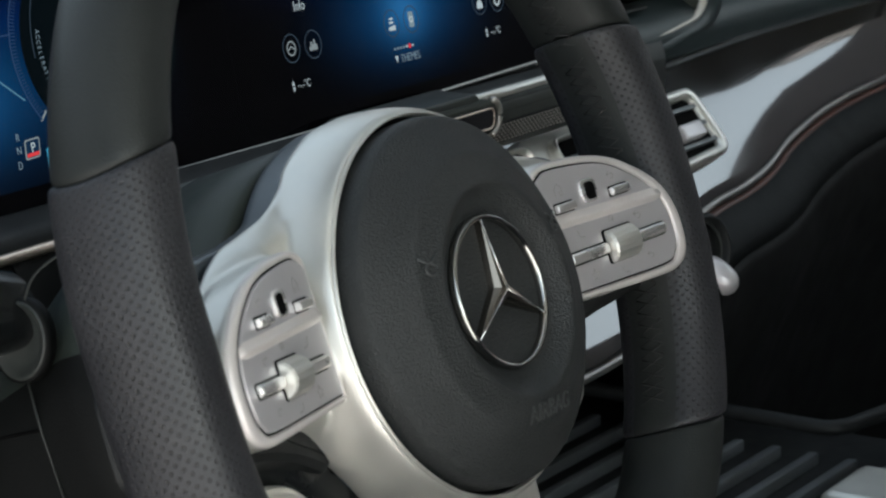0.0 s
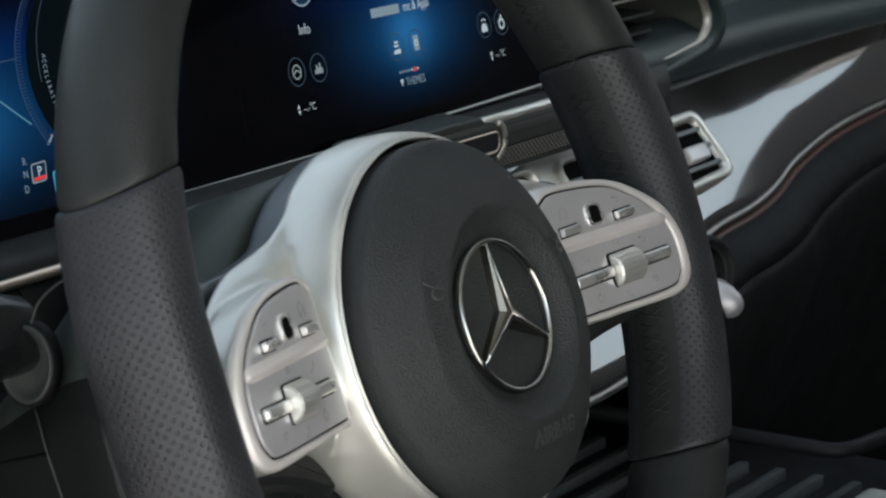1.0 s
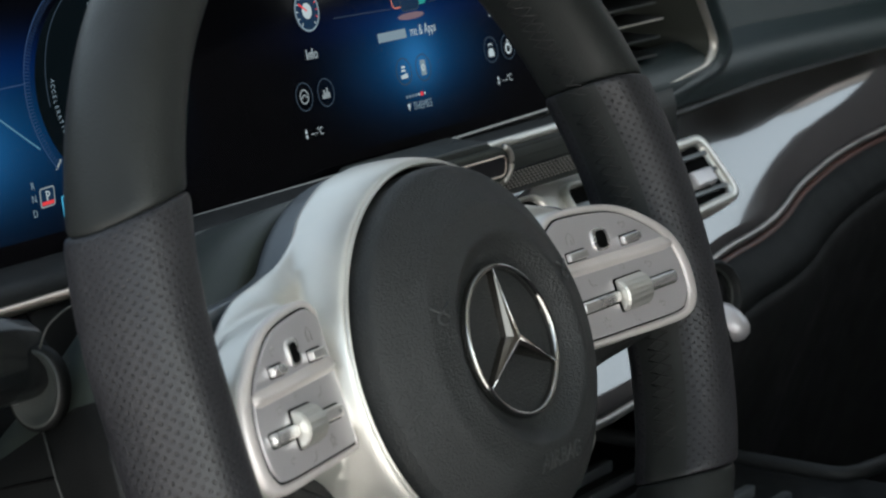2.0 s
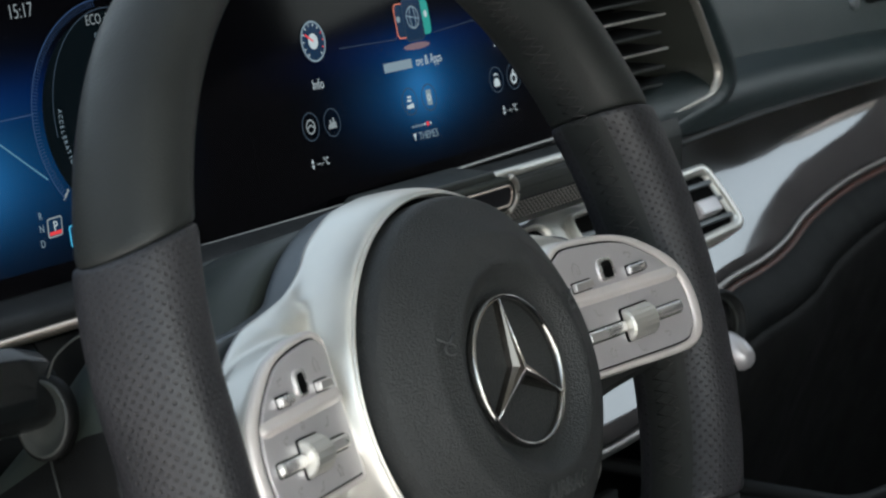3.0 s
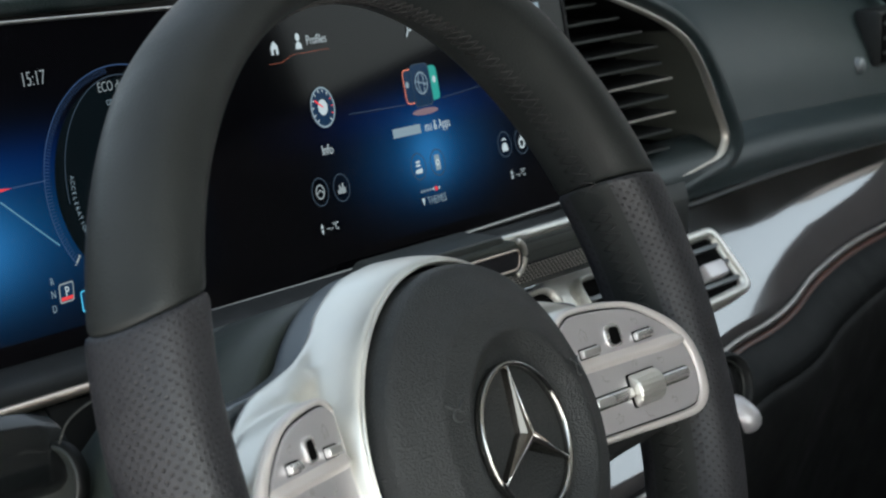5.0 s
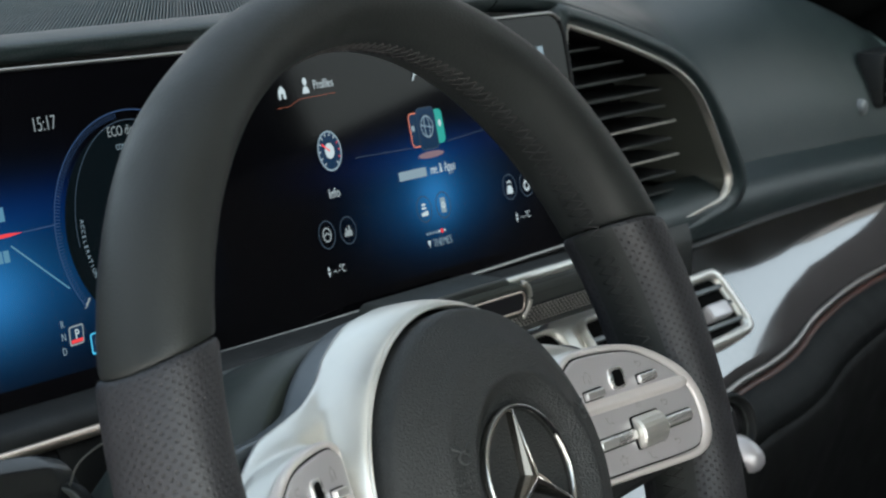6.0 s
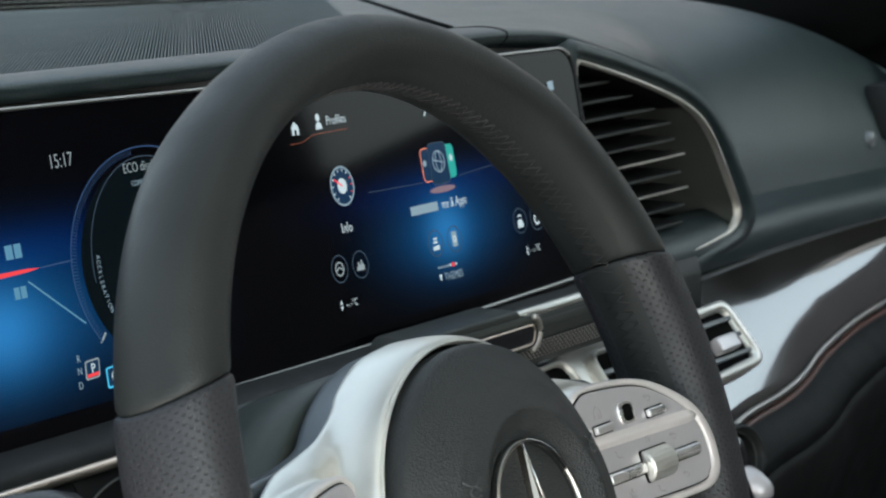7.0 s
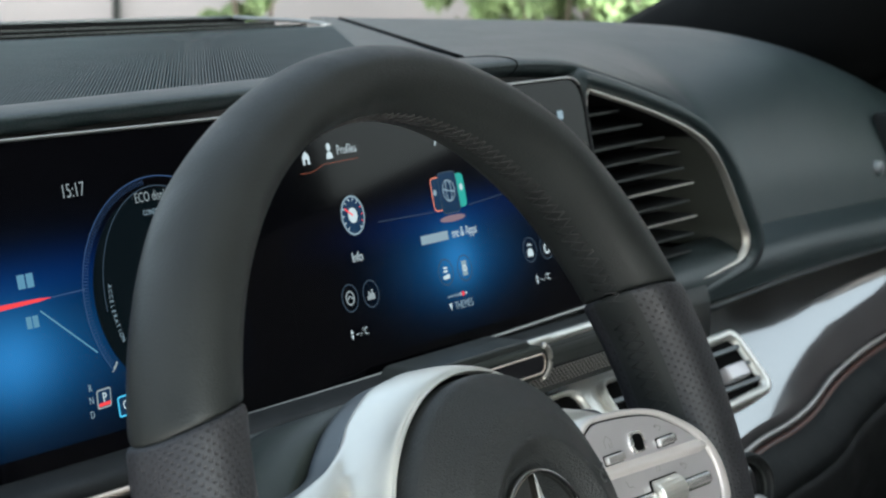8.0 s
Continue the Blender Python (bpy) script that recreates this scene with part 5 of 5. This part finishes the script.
part("boss", lathe([(0.0145, -0.006), (0.0152, 0.000), (0.0146, 0.0016), (0.0136, 0.0014), (0.0118, -0.0004), (0.0085, -0.0020), (0.0, -0.0026)], 48, sideways @ Matrix.Diagonal((0.95, 0.80, 1, 1))), DARK_GREY, stalk, "dished dark grey oval boss")
part("ring", lathe([(0.0146, -0.004), (0.0162, -0.004), (0.0162, 0.0006), (0.0150, 0.0010)], 48, sideways @ Matrix.Diagonal((0.95, 0.80, 1, 1))), KNEE, stalk, "black gap ring round the boss")
block = bmesh.new()
base = [(0.0100, 0.0270), (0.0025, 0.0235), (-0.0075, 0.0090), (-0.0092, 0.0035), (-0.0055, -0.0015), (0.0050, -0.0060), (0.0150, 0.0010)]
rings = []
for x, grow in ((0.000, 0.80), (-0.012, 0.98), (-0.018, 1.0), (-0.060, 1.06), (-0.130, 1.02)):
    rings.append([block.verts.new((x, 0.004 + (y - 0.004) * grow - 0.10 * (x + 0.012), 0.010 + (z - 0.010) * grow - 0.06 * (x + 0.012))) for y, z in base])
for a, b in zip(rings, rings[1:]):
    for k in range(7):
        block.faces.new((a[k], a[(k + 1) % 7], b[(k + 1) % 7], b[k]))
block.faces.new(rings[0])
block.faces.new(rings[-1])
bmesh.ops.recalc_face_normals(block, faces=block.faces)
bmesh.ops.bevel(block, geom=list(block.edges), offset=0.0018, segments=3, affect="EDGES", profile=0.6)
part("block", smooth(block, 40), STALK, stalk, "glossy black faceted block")
starter = thing("start_button", CAR @ at(0.557, 0.172, -0.113) @ pose(0, 0, 0, 78, 0, -12) @ Matrix.Scale(0.88, 4), "round start button in black ring on the lower dashboard", "button")
part("bezel", lathe([(0.0150, -0.03), (0.0235, -0.03), (0.0235, 0.000), (0.0220, 0.003), (0.0205, 0.0035), (0.0190, 0.002), (0.0180, -0.004)], 48), BLACK_PLASTIC, starter, "black ribbed ring")
part("cap", lathe([(0.0170, -0.02), (0.0170, -0.003), (0.0155, -0.001), (0.0, -0.0005)], 40), GLOSS_BLACK, starter, "glossy black cap")
part("cap_edge", lathe([(0.0180, -0.010), (0.0180, -0.0015), (0.0172, -0.0008), (0.0168, -0.002)], 40), DARK_GREY, starter, "thin dark metal edge")
lever = thing("column_lever", CAR @ at(0.5625, 0.166, -0.1300), "small lever with satin silver end under the start button", "lever")
part("tip", tube([(-0.001, 0.016, 0.008), (-0.001, 0.011, 0.006), (0.0, 0.005, 0.003), (0.0, 0.0, 0.0), (0.0005, -0.004, -0.003), (0.001, -0.0066, -0.0052), (0.001, -0.0084, -0.0068), (0.001, -0.0092, -0.0075)], [0.0060, 0.0078, 0.0088, 0.0090, 0.0083, 0.0068, 0.0042, 0.0008], 20), PAD_SILVER, lever, "satin silver end")
part("collar", tube([(-0.001, 0.034, 0.012), (-0.001, 0.013, 0.0075)], 0.0062, 14), BLACK_PLASTIC, lever, "black stem")

# ---------------------------------------------------------------- centre console with its slatted cover
console = thing("centre_console", CAR, "black centre console with slatted metal roller cover", "console")
part("body", box(0.20, 0.66, -0.75, 0.345, -0.66, -0.236, 0.02), BLACK_PLASTIC, console, "black console body")
part("riser", box(0.20, 0.62, 0.345, 0.375, -0.66, -0.10, 0.01), BLACK_PLASTIC, console, "black console riser")
for i in range(16):
    y = 0.300 - i * 0.0237
    part("slat", box(0.245, 0.578, y - 0.0033, y + 0.0033, -0.2375, -0.2290, 0.002), SLAT_METAL, console, "brushed metal slat")
part("rail", tube([(0.550, y, -0.205) for y in steps(0.33, 0.095, 8)] + [(0.553, 0.088, -0.205), (0.562, 0.083, -0.205), (0.640, 0.068, -0.205)], 0.0046, 10), BLACK_PLASTIC, console, "dark rail round the cover")
part("chrome_handle", box(0.484, 0.545, 0.016, 0.067, -0.240, -0.219, 0.007, None, 4), SILVER, console, "polished metal handle")

# ---------------------------------------------------------------- cabin shell
floor = tagged(part("floor", box(-0.62, 1.20, -1.9, 0.9, -0.03, 0.0), CARPET), "black carpet cabin floor", "floor", kind="structure")
underbody = tagged(part("underbody", box(-0.60, 1.18, -1.9, 0.88, -0.4195, -0.0302, 0.02), KNEE), "black closed underbody below the cabin floor", "underbody", kind="structure")
tagged(part("wall_front", box(-0.62, 1.20, 0.40, 0.46, 0.0, HUB + 0.075), CARPET), "black carpet bulkhead under the dashboard", "wall", kind="structure")
roof = tagged(part("ceiling", box(-0.55, 1.12, -1.9, -0.02, HUB + 0.53, HUB + 0.57, 0.01), HEADLINER), "pale grey cloth headliner", "ceiling", kind="structure")
# added out of view: blocks the low rear sky and darkens reflections
rear = tagged(part("wall_rear", box(-0.62, 1.20, -1.95, -1.9, 0.0, HUB + 0.57), REAR_WALL_DARK), "plain dark unseen wall added behind the cabin to cut light from the rear", "wall", kind="structure")
shoulder = [(-0.20, 0.0), (0.62, 0.0), (0.62, HUB + 0.055), (0.185, HUB + 0.060), (0.140, HUB + 0.068), (0.118, HUB + 0.078), (0.100, HUB + 0.093), (0.075, HUB + 0.101), (0.043, HUB + 0.108), (-0.20, HUB + 0.112)]
side_on = Matrix(((0, 0, 1, 0), (1, 0, 0, 0), (0, 1, 0, 0), (0, 0, 0, 1)))
# unseen rear box stands above the sill to keep window reflections off the display
door = tagged(part("door_1", joined([slab(shoulder, 1.13, 1.19, 0.006, side_on), box(1.13, 1.19, -1.9, -0.2005, 0.0, HUB + 0.215, 0.01)]), CABIN), "lining of the closed passenger door, its unseen rear part raised to block reflections", "door", kind="structure")
sill = tagged(part("door_sill", box(-0.62, -0.52, -1.9, 0.9, 0.0, 0.10, 0.01), BLACK_PLASTIC), "black sill of the driver's doorway", "door sill", kind="structure")
pillar_pts = [(1.160, 0.610, HUB + 0.014), (1.150, 0.553, HUB + 0.043), (1.130, 0.425, HUB + 0.109), (1.105, 0.280, HUB + 0.190), (1.05, 0.12, HUB + 0.34), (0.99, -0.03, HUB + 0.54)]
for s, nm in ((1, "pillar_right"), (-1, "pillar_left")):
    pts = [((x if s > 0 else 0.57 - x), y, z) for x, y, z in pillar_pts]
    tagged(part(nm, tube(pts, [0.076, 0.075, 0.073, 0.070, 0.062, 0.055], 14, False, 1.0), PILLAR), "dark cloth-covered windscreen pillar", "pillar", kind="structure")
sail = bmesh.new()
vs_ = [(1.12, 0.62, HUB + 0.05), (1.12, 0.186, HUB + 0.05), (1.118, 0.155, HUB + 0.100), (1.112, 0.100, HUB + 0.150), (1.10, 0.070, HUB + 0.22), (1.08, 0.20, HUB + 0.24), (1.10, 0.34, HUB + 0.17), (1.12, 0.62, HUB + 0.045)]
bot = [sail.verts.new(p) for p in vs_]
top = [sail.verts.new((p[0] + 0.04, p[1], p[2])) for p in vs_]
sail.faces.new(bot)
sail.faces.new(top[::-1])
for i in range(8):
    sail.faces.new((bot[i], bot[(i + 1) % 8], top[(i + 1) % 8], top[i]))
tagged(part("sail_panel", sail, PILLAR), "black triangular panel between pillar and door", "panel", kind="structure")
# added out of view: shuts the side opening behind the passenger window
tagged(part("wall_right", box(1.13, 1.19, -1.899, -0.44, HUB + 0.216, HUB + 0.57, 0.01), PILLAR), "plain dark unseen wall added behind the passenger window to block side light", "wall", kind="structure")

# ---------------------------------------------------------------- outside
GROUND = mat("pale_paving", (0.50, 0.445, 0.435), 0.85, vary=0.25, vary_scale=0.6, grain=0.4, grain_scale=60)
PLASTER = mat("pale_plaster", (0.34, 0.31, 0.30), 0.85, vary=0.06, vary_scale=1.2)
LEAF = mat("leaf_green", (0.135, 0.185, 0.075), 0.55, vary=0.5, vary_scale=3)
BARK = mat("bark", (0.10, 0.08, 0.06), 0.9, vary=0.3, vary_scale=8)
gbm = bmesh.new()
bmesh.ops.create_grid(gbm, x_segments=8, y_segments=8, size=400)
gbm.transform(at(0, 0, -0.42))
tagged(part("ground", gbm, GROUND), "grey concrete paved ground", "ground", kind="structure")
house = thing("house", at(9.5, 7.0, -0.42), "pale plastered house beyond the windscreen", "house")
part("wall", box(0, 4, -9, 9, 0, 5.2), PLASTER, house, "pale plastered wall")
part("roof", box(-0.4, 4.4, -9.4, 9.4, 5.2, 5.5, 0.05), DARK_GREY, house, "dark roof edge")
part("downpipe", tube([(-0.05, 1.06, 0.02), (-0.05, 1.06, 5.2)], 0.022, 10), DARK_GREY, house, "dark downpipe")


def shrub(x, y, h, spread, clumps, seed):
    rnd = random.Random(seed)
    ob = thing("shrub", at(x, y, -0.42), "leafy green shrub before the pale house wall", "shrub", "shrubs before the house")
    for a in (0.3, 1.6, 2.9, 4.1, 5.3):
        part("stem", tube([(0, 0, 0), (spread * 0.3 * math.cos(a), spread * 0.3 * math.sin(a), h * 0.4), (spread * 0.6 * math.cos(a), spread * 0.6 * math.sin(a), h * 0.75)], [0.02, 0.014, 0.006], 6), BARK, ob, "thin brown stem")
    verts, faces = [], []
    for c in range(clumps):
        a, r = rnd.uniform(0, 6.283), spread * math.sqrt(rnd.random())
        cx, cy, cz = r * math.cos(a), r * math.sin(a), h * rnd.uniform(0.12, 1.0)
        cr = spread * rnd.uniform(0.18, 0.34)
        for k in range(80):
            p = Vector((rnd.gauss(0, 1), rnd.gauss(0, 1), rnd.gauss(0, 0.8))).normalized() * cr * rnd.random() ** 0.5 + Vector((cx, cy, cz))
            q = Euler((rnd.uniform(0, 3.1), rnd.uniform(0, 3.1), rnd.uniform(0, 3.1))).to_matrix()
            s = rnd.uniform(0.025, 0.05)
            i0 = len(verts)
            verts += [p + q @ Vector((-s, 0, 0)), p + q @ Vector((0, -s * 0.5, 0.01)), p + q @ Vector((s, 0, 0)), p + q @ Vector((0, s * 0.5, 0.01))]
            faces.append((i0, i0 + 1, i0 + 2, i0 + 3))
    me = bpy.data.meshes.new("crown")
    me.from_pydata(verts, [], faces)
    part("crown", me, LEAF, ob, "many small green leaves")


for x, y, h, sp, n, sd in ((8.95, 6.85, 1.16, 0.23, 18, 3), (8.95, 5.50, 1.15, 0.33, 36, 5), (8.95, 5.26, 1.09, 0.35, 40, 8), (8.95, 4.94, 0.99, 0.31, 38, 11), (8.95, 4.56, 0.98, 0.31, 38, 13)):
    shrub(x, y, h, sp, n, sd)
